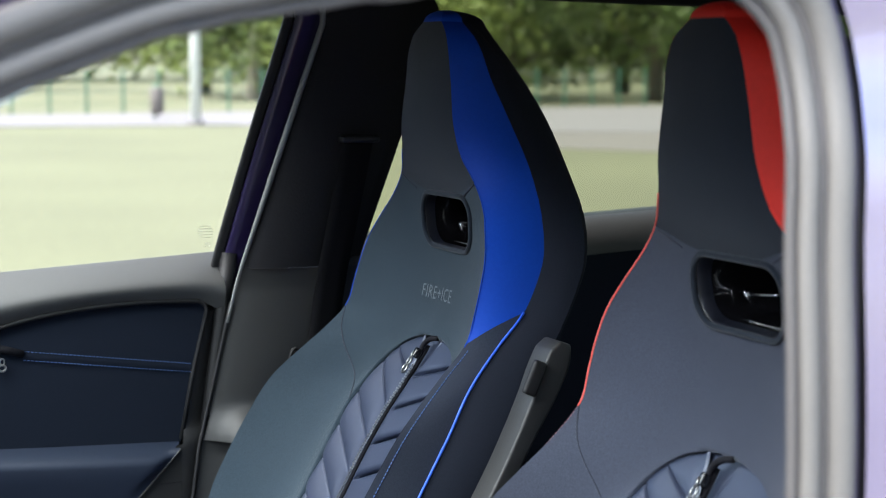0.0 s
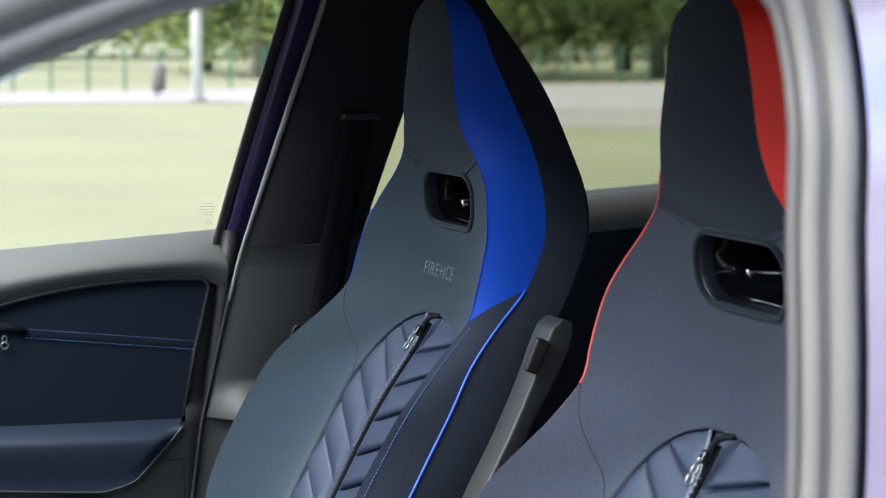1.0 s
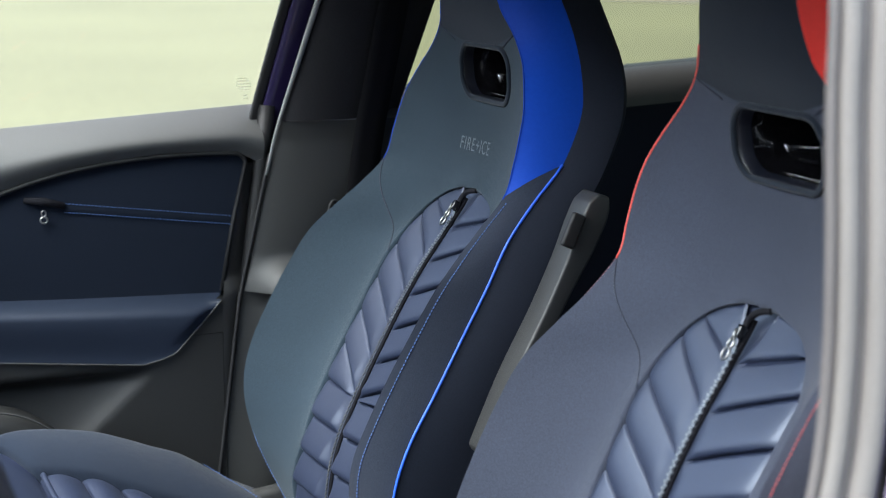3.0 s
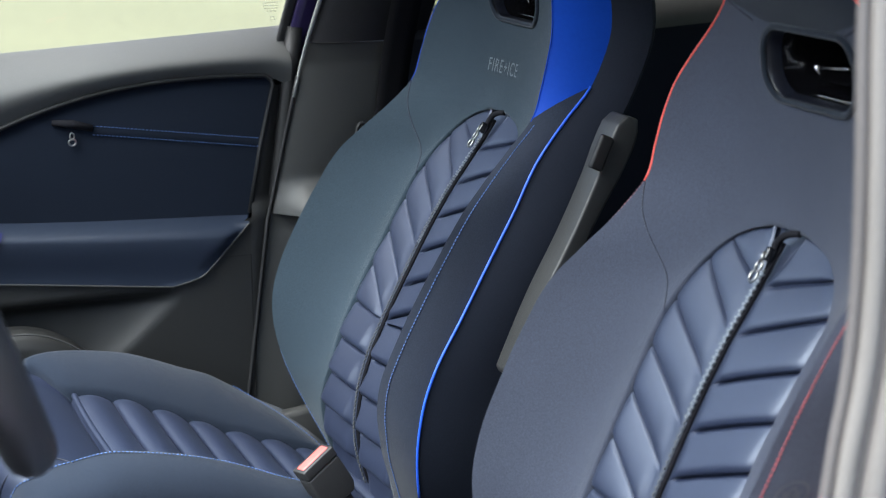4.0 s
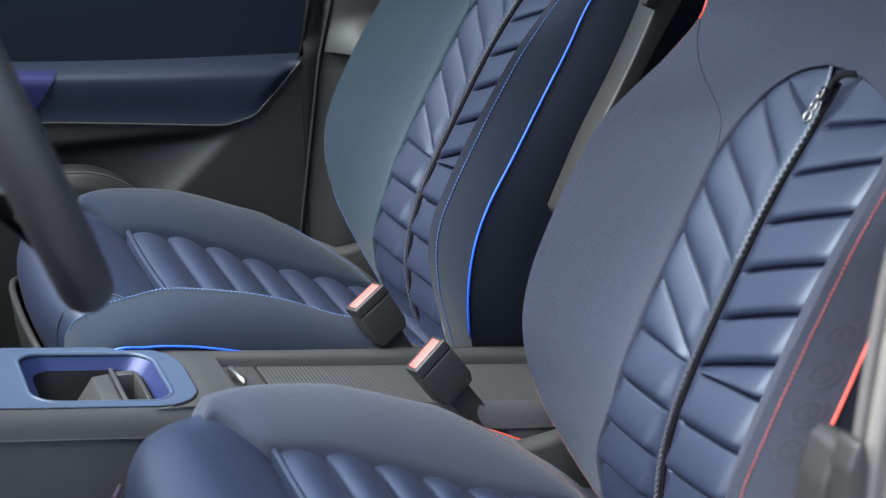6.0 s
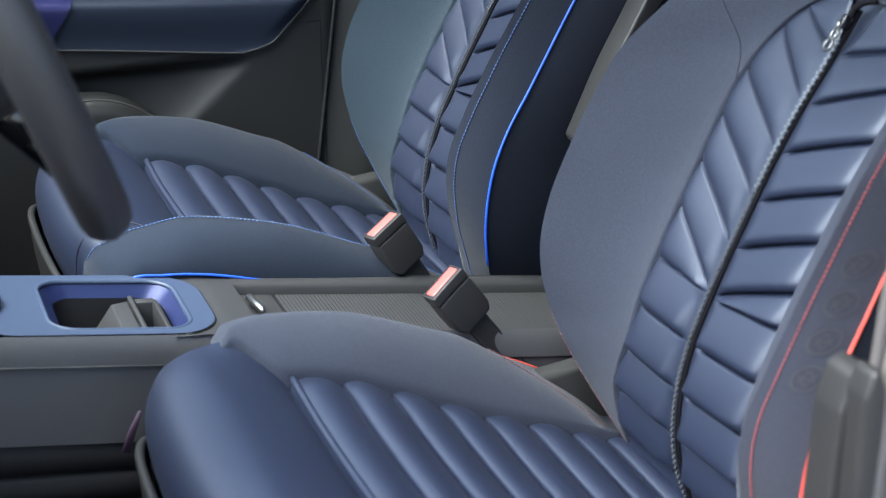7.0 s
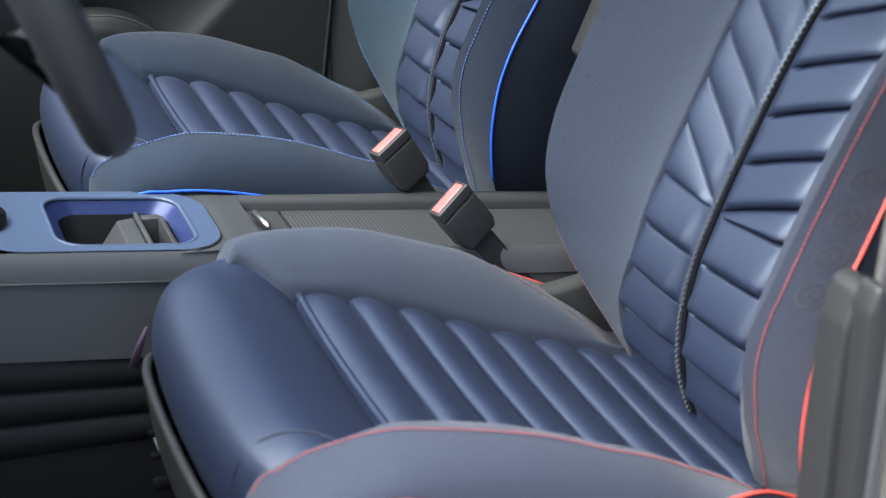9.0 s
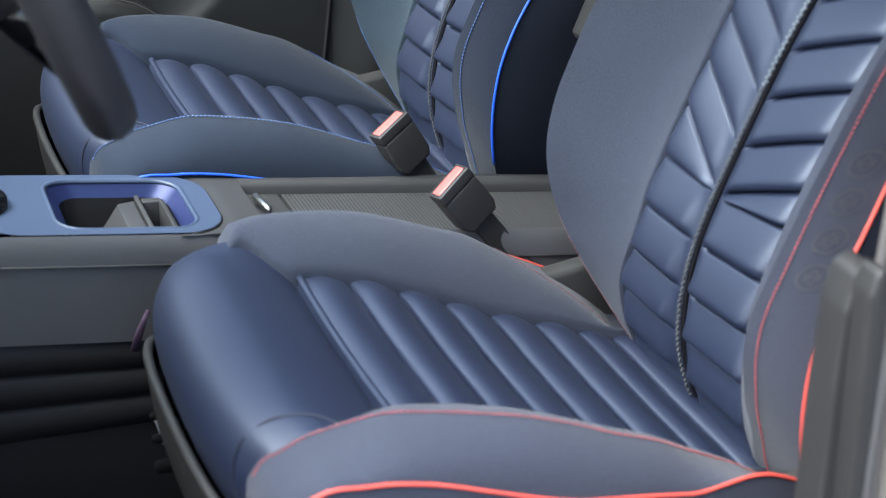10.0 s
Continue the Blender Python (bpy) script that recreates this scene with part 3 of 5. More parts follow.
# window with painted frame strip
part("window_pane", sheet(lambda a, b: Vector((lerp(-0.95, 0.02, a) + 0.105 * b, 1.085 - 0.115 * b, lerp(belt_z(lerp(-0.95, 0.02, a)) - 0.01, 1.60, b))), 8, 6), GLASS, door, "clear window glass").visible_shadow = False
def frame_strip(x0, x1, y0):
    return thicken(sheet(lambda a, b: Vector((lerp(x0, x1, a) + 0.110 * b**1.1 - 0.045 * smoothstep(0.84, 1.0, b) ** 1.5, y0 - 0.105 * b, lerp(1.15, 1.605, b))), 3, 30), 0.006)


part("window_rubber", frame_strip(0.012, 0.028, 1.072), DARK_RUBBER, door)
part("painted_frame", frame_strip(0.027, 0.069, 1.066), PAINT_DIMMED, door, "purple painted window frame")

mark = bmesh.new()
for k, (n, w) in enumerate(((4, 0.006), (6, 0.010), (6, 0.0115), (5, 0.010), (3, 0.006), (0, 0.0), (2, 0.002), (2, 0.003))):
    for i in range(n):
        x = 0.0095 + k * 0.0006 + w * (2 * i / (n - 1) - 1) * 0.9
        z = 1.2395 - 0.0042 * k
        box((x - 0.0011, 1.0635, z), (x + 0.0011, 1.0640, z + 0.0012), 0.0, mark)
part("glass_mark", mark, GLASS_PRINT, door, "small grey print on the glass", smooth=False)

# ---- far centre pillar ----
def pillar_left(z):
    if z > 1.53:
        return 0.155 + 0.294 * (z - 1.53) - 0.05 * smoothstep(1.53, 1.605, z) ** 1.5
    return lerp(0.052, 0.155, (z - 1.18) / 0.35) if z > 1.18 else (lerp(-0.012, 0.052, (z - 0.92) / 0.26) if z > 0.92 else lerp(-0.046, -0.012, (z - 0.68) / 0.24))


def pillar_y(z):
    return 1.035 - 0.075 * max(z - 1.15, 0) / 0.4


part("pillar_core", prism([(-0.12, 0.40), (0.33, 0.40), (0.33, 1.0), (0.26, 1.23), (0.09, 1.20), (0.06, 1.17), (-0.08, 1.16)], 1, 1.105, 1.14, 0.0), DARK_PLASTIC, car)
part("pillar_upper_trim", sheet(lambda a, b: (lambda z: Vector((lerp(pillar_left(z), pillar_left(z) + 0.187, a), pillar_y(z) - 0.030 * math.sin(math.pi * min(a * 1.1, 1)) ** 0.6, z)))(lerp(1.180, 1.62, b)), 16, 24), HEADLINER, car, "black textile pillar trim")
part("pillar_lower_trim", sheet(lambda a, b: (lambda z: Vector((lerp(pillar_left(z), pillar_left(z) + 0.26, a), pillar_y(z) - 0.034 * math.sin(math.pi * min(a * 0.75, 0.5)) ** 0.7 - 0.045 * smoothstep(0.985, 0.930, z) * smoothstep(0.0, 0.25, a), z)))(lerp(0.928, 1.179, b)), 16, 40), PILLAR_TRIM, car, "grey plastic pillar trim")
part("pillar_foot_trim", sheet(lambda a, b: (lambda z: Vector((lerp(pillar_left(z) + 0.004, pillar_left(z) + 0.3, a), 1.035 - 0.034 * smoothstep(0.0, 0.25, a) - 0.045 * smoothstep(0.0, 0.25, a) * smoothstep(0.915, 0.927, z), z)))(lerp(0.40, 0.928, b)), 16, 40), PILLAR_TRIM, car)
part("pillar_seal", tube([(pillar_left(z) - 0.0005, pillar_y(z) - 0.006, z) for z in np.linspace(1.10, 1.60, 24)], [lerp(0.0022, 0.0046, smoothstep(0, 12, k)) for k in range(24)], 8), PALE_SEAL, car, "pale rubber edge seal")
part("pillar_seal", tube([(pillar_left(z) - 0.001, pillar_y(z) - 0.004, z) for z in np.linspace(0.6, 1.13, 16)], 0.0030, 8), DARK_RUBBER, car)
belt = thing("seat_belt", (0.17, 1.0, 1.0), "black seat belt hanging at the pillar", "seat belt")
part("webbing", thicken(sheet(lambda a, b: Vector((lerp(0.185, 0.232, a) - 0.055 * b, pillar_y(lerp(1.36, 0.98, b)) - 0.044, lerp(1.37, 0.98, b))), 3, 10), 0.0015), WEBBING, belt)
part("belt_loop", box((0.18, pillar_y(1.37) - 0.050, 1.364), (0.24, pillar_y(1.37) - 0.03, 1.374), 0.004), DARK_RUBBER, belt)
part("belt_tongue", torus((0.120, 0.985, 1.045), (0, 0, 1), (1, 0, 0.2), 0.017, 0.007, 0.003), DARK_PLASTIC, belt)

# ---- near door opening: rubber seals, painted pillar, roof frame ----
OPEN = smooth_line([(-0.72, -0.385, 1.395), (-0.60, -0.385, 1.447), (-0.555, -0.385, 1.465), (-0.508, -0.385, 1.4835), (-0.462, -0.385, 1.500), (-0.395, -0.385, 1.514), (-0.30, -0.385, 1.527), (-0.20, -0.39, 1.536), (-0.117, -0.395, 1.538), (-0.075, -0.40, 1.528),
                    (-0.052, -0.405, 1.506), (-0.044, -0.41, 1.474), (-0.0435, -0.42, 1.43), (-0.0455, -0.425, 1.355), (-0.0445, -0.43, 1.26), (-0.043, -0.43, 1.19), (-0.046, -0.43, 1.127), (-0.056, -0.43, 1.06), (-0.067, -0.43, 0.95), (-0.078, -0.43, 0.75), (-0.075, -0.43, 0.52)], 120)


def offset_loop(d, out):
    """The opening's edge, moved away from the opening by d and towards the outside by out."""
    pts = []
    n = len(OPEN)
    for i, p in enumerate(OPEN):
        q0, q1 = Vector(OPEN[max(i - 1, 0)]), Vector(OPEN[min(i + 1, n - 1)])
        t = (q1 - q0).normalized()
        nrm = Vector((-t.z, 0, t.x)).normalized()
        pts.append(Vector(p) + nrm * d + Vector((0, -out, 0)))
    return pts


part("door_seal", tube(offset_loop(0.008, 0.0), 0.0075, 12), RUBBER, car, "grey rubber bulb seal")
part("door_seal", tube(offset_loop(0.0190, 0.000), 0.0046, 10), MID_RUBBER, car)
part("door_seal", tube(offset_loop(0.0305, 0.004), 0.0100, 14), RUBBER, car, "wide grey rubber seal")
part("seal_lip", tube([p + Vector((0, 0, 0.0012 * math.sin(i * 1.7) * math.sin(i * 0.37))) for i, p in enumerate(offset_loop(-0.003, -0.004))], 0.0045, 8), MID_RUBBER, car, "grey rubber lip")
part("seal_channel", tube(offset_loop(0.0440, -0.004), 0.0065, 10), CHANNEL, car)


def side_band(d0, d1, y_in, y_out):
    bm = bmesh.new()
    a = offset_loop(d0, y_in)
    b = offset_loop(lerp(d0, d1, 0.3), y_out)
    c = offset_loop(d1, y_out + 0.02)
    rows = [[bm.verts.new(p) for p in row] for row in (a, b, c)]
    for r0, r1 in zip(rows, rows[1:]):
        for i in range(len(r0) - 1):
            bm.faces.new((r0[i], r0[i + 1], r1[i + 1], r1[i]))
    bmesh.ops.subdivide_edges(bm, edges=bm.edges[:], cuts=2, use_grid_fill=True, smooth=0.6)
    return bm


part("body_side", side_band(0.0475, 0.30, 0.010, 0.045), PAINT, car, "glossy purple painted body side")
part("pillar_inner", prism([(0.03, 0.40), (0.20, 0.40), (0.22, 1.50), (0.04, 1.50)], 1, -0.385, -0.345, 0.005), DARK_PLASTIC, car)
part("sill_trim", prism([(-0.105, 0.30), (-0.101, 0.76), (-0.098, 0.86), (-0.094, 0.925), (-0.086, 0.952), (-0.078, 0.957), (-0.070, 0.957), (-0.064, 0.945), (-0.064, 0.30)], 1, -0.425, -0.39, 0.004, 3), GREY_TRIM, car, "grey plastic pillar foot trim")
part("sill_trim", prism([(-0.091, 0.30), (-0.090, 0.88), (-0.089, 0.945), (-0.083, 0.965), (-0.076, 0.965), (-0.070, 0.945), (-0.076, 0.79), (-0.079, 0.30)], 1, -0.446, -0.420, 0.005, 3), GREY_TRIM, car)
part("near_rear_door", box((0.20, -0.43, 0.38), (1.72, -0.36, 1.20), 0.02), PAINT, car, "purple rear side door")
part("near_rear_pane", sheet(lambda a, b: Vector((lerp(0.22, 1.45, a) + 0.10 * b, -0.40 + 0.05 * b, lerp(1.19, 1.60, b))), 6, 4), TINT, car, "tinted rear side window")
part("rear_pane", sheet(lambda a, b: Vector((lerp(1.88, 1.62, b), lerp(-0.33, 1.03, a), lerp(1.08, 1.52, b))), 6, 4), TINT, car, "tinted rear window")
OPEN_TURN = Matrix.Translation((-1.02, -0.44, 0)) @ Matrix.Rotation(radians(-84), 4, "Z")
near_door = new("open_car_door")
near_door.parent = car
near_door.location = Vector((-1.02, -0.44, 0.36)) - car.location
tagged(near_door, "front door standing open")
part("door_skin", box((0.0, -0.05, 0.36), (1.06, 0.0, 1.10), 0.02, None, OPEN_TURN, 3), PAINT, near_door, "purple painted skin")
part("door_lining", box((0.03, 0.002, 0.40), (1.03, 0.07, 1.08), 0.03, None, OPEN_TURN, 3), DARK_PLASTIC, near_door, "dark inner lining")
bm = tube([OPEN_TURN @ Vector(p) for p in ((0.02, 0.0, 1.09), (0.30, 0.02, 1.28), (0.62, 0.05, 1.47), (0.92, 0.06, 1.50), (1.03, 0.05, 1.43), (1.05, 0.0, 1.09))], 0.022, 8)
part("window_surround", bm, DARK_RUBBER, near_door, "black window surround")
part("sill", box((-1.3, -0.47, 0.28), (1.0, -0.36, 0.40), 0.02), PAINT, car)
part("roof_frame", prism([(-1.0, 1.30), (-0.46, 1.565), (1.7, 1.56), (1.7, 1.64), (-0.46, 1.64), (-1.02, 1.37)], 1, -0.39, -0.33, 0.005), PAINT, car)


# ---- centre console ----
def con_z(x):
    return 0.773 - 0.154 * (x + 0.592)


console = thing("centre_console", (-0.3, 0.36, 0.36), "grey plastic centre console with blue-grey tray surround", "console")
CY0, CY1 = 0.272, 0.448


def con(x, y, d=0.0):
    return Vector((x, y, con_z(x) + d))


part("console_side", sheet(lambda a, b: (lambda x: Vector((x, CY0 + 0.001 + 0.003 * b, lerp(con_z(x) - 0.033, con_z(x) - 0.125, b))))(lerp(-1.0, 0.25, a)), 20, 6), CONSOLE_LIT_SIDE, console)
part("console_strip", sheet(lambda a, b: (lambda x: Vector((x, CY0 + 0.0045 * (1 - b) ** 3 - 0.0015, lerp(con_z(x) - 0.0005, con_z(x) - 0.0325, b))))(lerp(-1.0, 0.25, a)), 20, 8), CONSOLE_LIT_SIDE, console, "grey plastic side strip")
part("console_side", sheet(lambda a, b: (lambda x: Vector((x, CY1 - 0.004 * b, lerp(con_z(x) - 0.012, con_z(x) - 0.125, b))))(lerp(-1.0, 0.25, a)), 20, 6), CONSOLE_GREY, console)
part("console_rib_panel", sheet(lambda a, b: (lambda x: Vector((x, CY0 + 0.012 - 0.007 * abs(math.sin(3 * math.pi * b)) ** 0.6, lerp(con_z(x) - 0.127, con_z(x) * 0.3 + 0.30, b))))(lerp(-1.0, 0.25, a)), 10, 36), DARK_PLASTIC, console, "ribbed dark lower panel")
part("console_line", tube([Vector((x, CY0 - 0.0010, con_z(x) - 0.0335)) for x in (-1.0, -0.4, 0.25)], 0.0010, 6), SOFT_GREY, console)
part("console_base", box((-1.0, CY0 + 0.012, 0.36), (0.25, CY1 - 0.012, 0.60), 0.01), DARK_PLASTIC, console)
part("console_edge", tube([con(x, CY1 - 0.006, -0.007) for x in (-1.0, -0.6, -0.38, 0.25)], 0.0075, 8), CONSOLE_GREY, console)


def ring_sheet(outer, inner, z_of):
    bm = bmesh.new()
    o = [bm.verts.new(z_of(*p)) for p in outer]
    i = [bm.verts.new(z_of(*p)) for p in inner]
    n = len(o)
    for k in range(n):
        bm.faces.new((o[k], o[(k + 1) % n], i[(k + 1) % n], i[k]))
    return bm


TRAY = [(x - 0.4795, y + 0.360) for x, y in ring_points(0.0745, 0.070, 0.030)]
OUTER = [(x - 0.508, y + 0.360) for x, y in ring_points(0.130, CY1 - 0.360 - 0.003, 0.052)]
part("tray_surround", ring_sheet(OUTER, TRAY, lambda x, y: con(x, y, 0.001)), CONSOLE_TOP, console, "satin blue-grey surround")
part("tray_rim", tube([con(x, y, -0.001) for x, y in TRAY + TRAY[:1]], 0.003, 8, caps=False), CONSOLE_TOP, console)
part("tray_wall", sheet(lambda a, b: (lambda p: con(lerp(p[0], -0.4795, 0.20 * b), lerp(p[1], 0.36, 0.10 * b), -0.018 * b))(TRAY[int(round(a * len(TRAY))) % len(TRAY)]), len(TRAY), 3, closed_a=True), SATIN_BLUE, console, "satin purple-blue chamfer")
part("tray_wall", sheet(lambda a, b: (lambda p: con(lerp(p[0], -0.4795, 0.20 + 0.06 * b), lerp(p[1], 0.36, 0.10 + 0.06 * b), -0.018 - 0.055 * b))(TRAY[int(round(a * len(TRAY))) % len(TRAY)]), len(TRAY), 3, closed_a=True), DARK_PLASTIC, console)
part("tray_floor", box((-0.57, 0.285, con_z(-0.48) - 0.075), (-0.39, 0.435, con_z(-0.48) - 0.060), 0.0), DARK_PLASTIC, console)
FLOOR_Z = con_z(-0.46) - 0.062
for outline, y_a, y_b in (([(-0.512, 0.0), (-0.456, 0.0), (-0.458, 0.050), (-0.476, 0.049)], 0.312, 0.398),
                          ([(-0.4555, 0.0), (-0.4495, 0.0), (-0.4520, 0.054), (-0.4570, 0.054)], 0.306, 0.404),
                          ([(-0.4490, 0.0), (-0.4280, 0.0), (-0.4290, 0.048), (-0.4500, 0.050)], 0.390, 0.402),
                          ([(-0.4340, 0.0), (-0.4255, 0.0), (-0.4265, 0.050), (-0.4320, 0.052)], 0.308, 0.390)):
    divider = part("tray_divider", prism(outline, 1, y_a, y_b, 0.0015, 2), SHUTTER_GREY, console, "grey rubber cup divider")
    divider.location.z += FLOOR_Z
part("console_front_top", sheet(lambda a, b: con(lerp(-1.0, -0.636, a), lerp(CY0, CY1, b), 0.0), 6, 4), CONSOLE_TOP, console)
part("cup_holder", tube([con(-0.640, 0.36, -0.06), con(-0.640, 0.36, 0.004)], 0.045, 24), GLOSS_BLACK, console, "black cup holder")


def surround_end(y):
    """Rear outline of the surround, with its round corners."""
    d = max(abs(y - 0.360) - 0.033, 0.0)
    return -0.430 + math.sqrt(max(0.052**2 - d * d, 0.0))


part("console_bridge", sheet(lambda a, b: (lambda y: con(lerp(surround_end(y) - 0.004, -0.335, a), y, lerp(-0.0015, 0.0005, smoothstep(0.1, 0.4, a))))(lerp(CY0, CY1, b)), 8, 48), SHUTTER_GREY, console)
part("surround_edge", tube([con(surround_end(y) + 0.0006, y, -0.0010) for y in np.linspace(CY0 + 0.004, CY1 - 0.004, 48)], 0.0011, 6), DARK_RUBBER, console)
part("cover_plate", box((-0.333, CY0 + 0.012, con_z(-0.333) - 0.020), (-0.287, CY1 - 0.026, con_z(-0.333) - 0.014), 0.001, None, Matrix.Translation((-0.333, 0, con_z(-0.333))) @ Matrix.Rotation(math.atan(0.154), 4, "Y") @ Matrix.Translation((0.333, 0, -con_z(-0.333)))), SHUTTER_GREY, console, "smooth grey cover")
part("shutter_well", sheet(lambda a, b: con(lerp(-0.335, 0.25, a), lerp(CY0 + 0.01, CY1 - 0.02, b), -0.018), 8, 4), DARK_PLASTIC, console)
slats = 80
for k in range(slats):
    x = -0.2855 + 0.0046 * k
    part("shutter_slat", box((x, CY0 + 0.012, con_z(x) - 0.019), (x + 0.0036, CY1 - 0.026, con_z(x) - 0.0145), 0.0), SHUTTER_GREY, console, smooth=False)
RAIL = [(CY1 - 0.028, -0.022), (CY1 - 0.027, -0.006), (CY1 - 0.023, -0.001), (CY1 - 0.016, 0.001), (CY1 - 0.004, -0.001), (CY1 - 0.001, -0.010)]
part("console_rail", sheet(lambda a, b: con(lerp(-0.335, 0.25, a), *RAIL[int(round(b * 5))]), 8, 5), SHUTTER_GREY, console)
part("shutter_latch", tube([con(-0.3185, 0.345, -0.005), con(-0.3185, 0.35, -0.004), con(-0.3235, 0.388, -0.004), con(-0.3235, 0.392, -0.005)], [0.002, 0.0045, 0.0045, 0.002], 10), ZIP_METAL, console, "chrome latch")

# ---- steering wheel ----
wheel = thing("steering_wheel", (-0.60, 0.0, 1.10), "dark leather steering wheel with flattened rim", "steering wheel")
W_UP = Vector((-0.345, 0, 0.938))
W_C = Vector((-0.540, 0, 1.008)) + W_UP * 0.172
rim_pts = []
for i in range(49):
    a = 2 * math.pi * i / 48
    r = 0.180 if math.sin(a) > -0.75 else 0.180 * 0.86 / max(-math.sin(a), 0.86)
    rim_pts.append(W_C + Vector((0, 1, 0)) * (r * math.cos(a)) + W_UP * (r * math.sin(a)))
part("rim", tube(rim_pts, 0.0215, 12, caps=False), WHEEL_LEATHER, wheel)
W_N = Vector((0.938, 0, 0.345))
hub = W_C - W_N * 0.03
part("hub", tube([hub - W_N * 0.03, hub - W_N * 0.01, hub + W_N * 0.02, hub + W_N * 0.028], [0.05, 0.075, 0.072, 0.05], 24), WHEEL_LEATHER, wheel)
for a in (0.0, math.pi, -math.pi / 2):
    d = Vector((0, 1, 0)) * math.cos(a) + W_UP * math.sin(a)
    part("spoke", tube([hub + d * 0.05, hub + d * 0.11 + W_N * 0.012, W_C + d * 0.162], [0.026, 0.017, 0.013], 10), GLOSS_BLACK, wheel)
part("steering_column", tube([hub - W_N * 0.02, hub - W_N * 0.30], [0.05, 0.06], 14), DARK_PLASTIC, wheel)


# ---- belt buckles ----
def buckle(p, lean, turn, label):
    """A buckle head whose push button faces up and forward; p: the middle of its top."""
    ob = thing("belt_buckle", (p[0], p[1], p[2] - 0.14), label, "seat belt buckle", "belt buckles")
    m = Matrix.Translation(p) @ Matrix.Rotation(radians(lean), 4, "Y") @ Matrix.Rotation(radians(turn), 4, "Z")

    def put(bm):
        bmesh.ops.transform(bm, matrix=m, verts=bm.verts)
        return bm

    body = prism([(-0.0245, -0.0135), (0.0245, -0.0135), (0.0250, -0.036), (0.0245, -0.054), (0.0195, -0.064), (-0.0185, -0.064), (-0.0245, -0.054), (-0.0250, -0.036)], 1, -0.0122, 0.0122, 0.0035, 3)
    part("buckle_body", put(body), BUCKLE, ob, "grained black plastic body")
    ring = prism([(-0.0247, -0.0130), (0.0247, -0.0130), (0.0243, 0.0), (-0.0243, 0.0)], 1, -0.0126, 0.0126, 0.0022, 3)
    part("buckle_collar", put(ring), BUCKLE, ob, "black collar round the button")
    part("button_well", box((-0.0222, -0.0098, -0.003), (0.0222, 0.0102, 0.0005), 0.0004, None, m), DARK_RUBBER, ob)
    part("push_button", box((-0.0208, -0.0086, -0.003), (0.0208, 0.0068, 0.0014), 0.0022, None, m, 3), PUSH_RED, ob, "red push button")
    part("buckle_stalk", box((-0.013, -0.004, -0.17), (0.014, 0.004, -0.060), 0.002, None, m), GREY_TRIM, ob, "grey belt stalk")
    for edge in (-0.012, 0.013):
        part("stalk_edge", box((edge - 0.0014, -0.0052, -0.17), (edge + 0.0014, 0.0052, -0.062), 0.0008, None, m), BUCKLE, ob)
    return ob


buckle((-0.134, 0.275, 0.760), -36, 14, "black belt buckle with red push button beside the console")
buckle((-0.143, 0.452, 0.766), -30, 16, "black belt buckle with red push button beside the seat")


# ---- front seats ----
CREST = curve_of([(0.555, 0.040, 0.120), (0.59, 0.030, 0.130), (0.631, 0.011, 0.150), (0.654, 0.000, 0.165), (0.681, -0.013, 0.178), (0.708, -0.025, 0.188),
                  (0.734, -0.034, 0.199), (0.767, -0.042, 0.207), (0.811, -0.043, 0.216), (0.856, -0.031, 0.224), (0.913, -0.007, 0.226),
                  (0.967, 0.020, 0.226), (1.023, 0.054, 0.221), (1.056, 0.084, 0.210), (1.089, 0.116, 0.199), (1.125, 0.147, 0.194),
                  (1.162, 0.157, 0.193), (1.194, 0.164, 0.190), (1.226, 0.172, 0.182), (1.257, 0.180, 0.163), (1.287, 0.187, 0.140),
                  (1.318, 0.186, 0.114), (1.351, 0.175, 0.092), (1.383, 0.168, 0.083), (1.446, 0.165, 0.070), (1.49, 0.163, 0.059), (1.508, 0.164, 0.048), (1.522, 0.167, 0.028)])
PIPE = curve_of([(0.555, 0.090, 0.170), (0.62, 0.030, 0.215), (0.697, 0.000, 0.245), (0.754, -0.004, 0.252), (0.797, 0.002, 0.252), (0.842, 0.018, 0.250),
                 (0.886, 0.042, 0.246), (0.967, 0.086, 0.236), (1.018, 0.114, 0.230), (1.078, 0.144, 0.224), (1.128, 0.181, 0.219),
                 (1.166, 0.212, 0.217), (1.20, 0.230, 0.211), (1.232, 0.243, 0.202), (1.275, 0.250, 0.182), (1.339, 0.245, 0.150), (1.394, 0.229, 0.122),
                 (1.449, 0.207, 0.102), (1.505, 0.190, 0.076), (1.522, 0.186, 0.050)])
REAR = curve_of([(0.555, 0.150, 0.180), (0.62, 0.105, 0.225), (0.70, 0.095, 0.245), (0.80, 0.110, 0.250), (0.90, 0.140, 0.250), (1.00, 0.180, 0.248),
                 (1.10, 0.225, 0.244), (1.17, 0.262, 0.238), (1.24, 0.292, 0.218), (1.287, 0.300, 0.188), (1.341, 0.294, 0.148), (1.417, 0.267, 0.110),
                 (1.489, 0.217, 0.085), (1.508, 0.205, 0.070), (1.522, 0.200, 0.052)])
CENTRE = curve_of([(0.555, 0.052), (0.60, 0.030), (0.66, 0.012), (0.726, 0.012), (0.777, 0.023), (0.827, 0.042), (0.90, 0.075), (0.96, 0.104), (1.0, 0.126),
                   (1.05, 0.158), (1.096, 0.186), (1.15, 0.203), (1.20, 0.208), (1.25, 0.205), (1.30, 0.194), (1.34, 0.176), (1.38, 0.164), (1.45, 0.159), (1.505, 0.161), (1.522, 0.165)])
INSERT_TOP = 1.107
HOLE = (1.2615, 0.036, 0.0775)
HOLE_Y = -0.0135


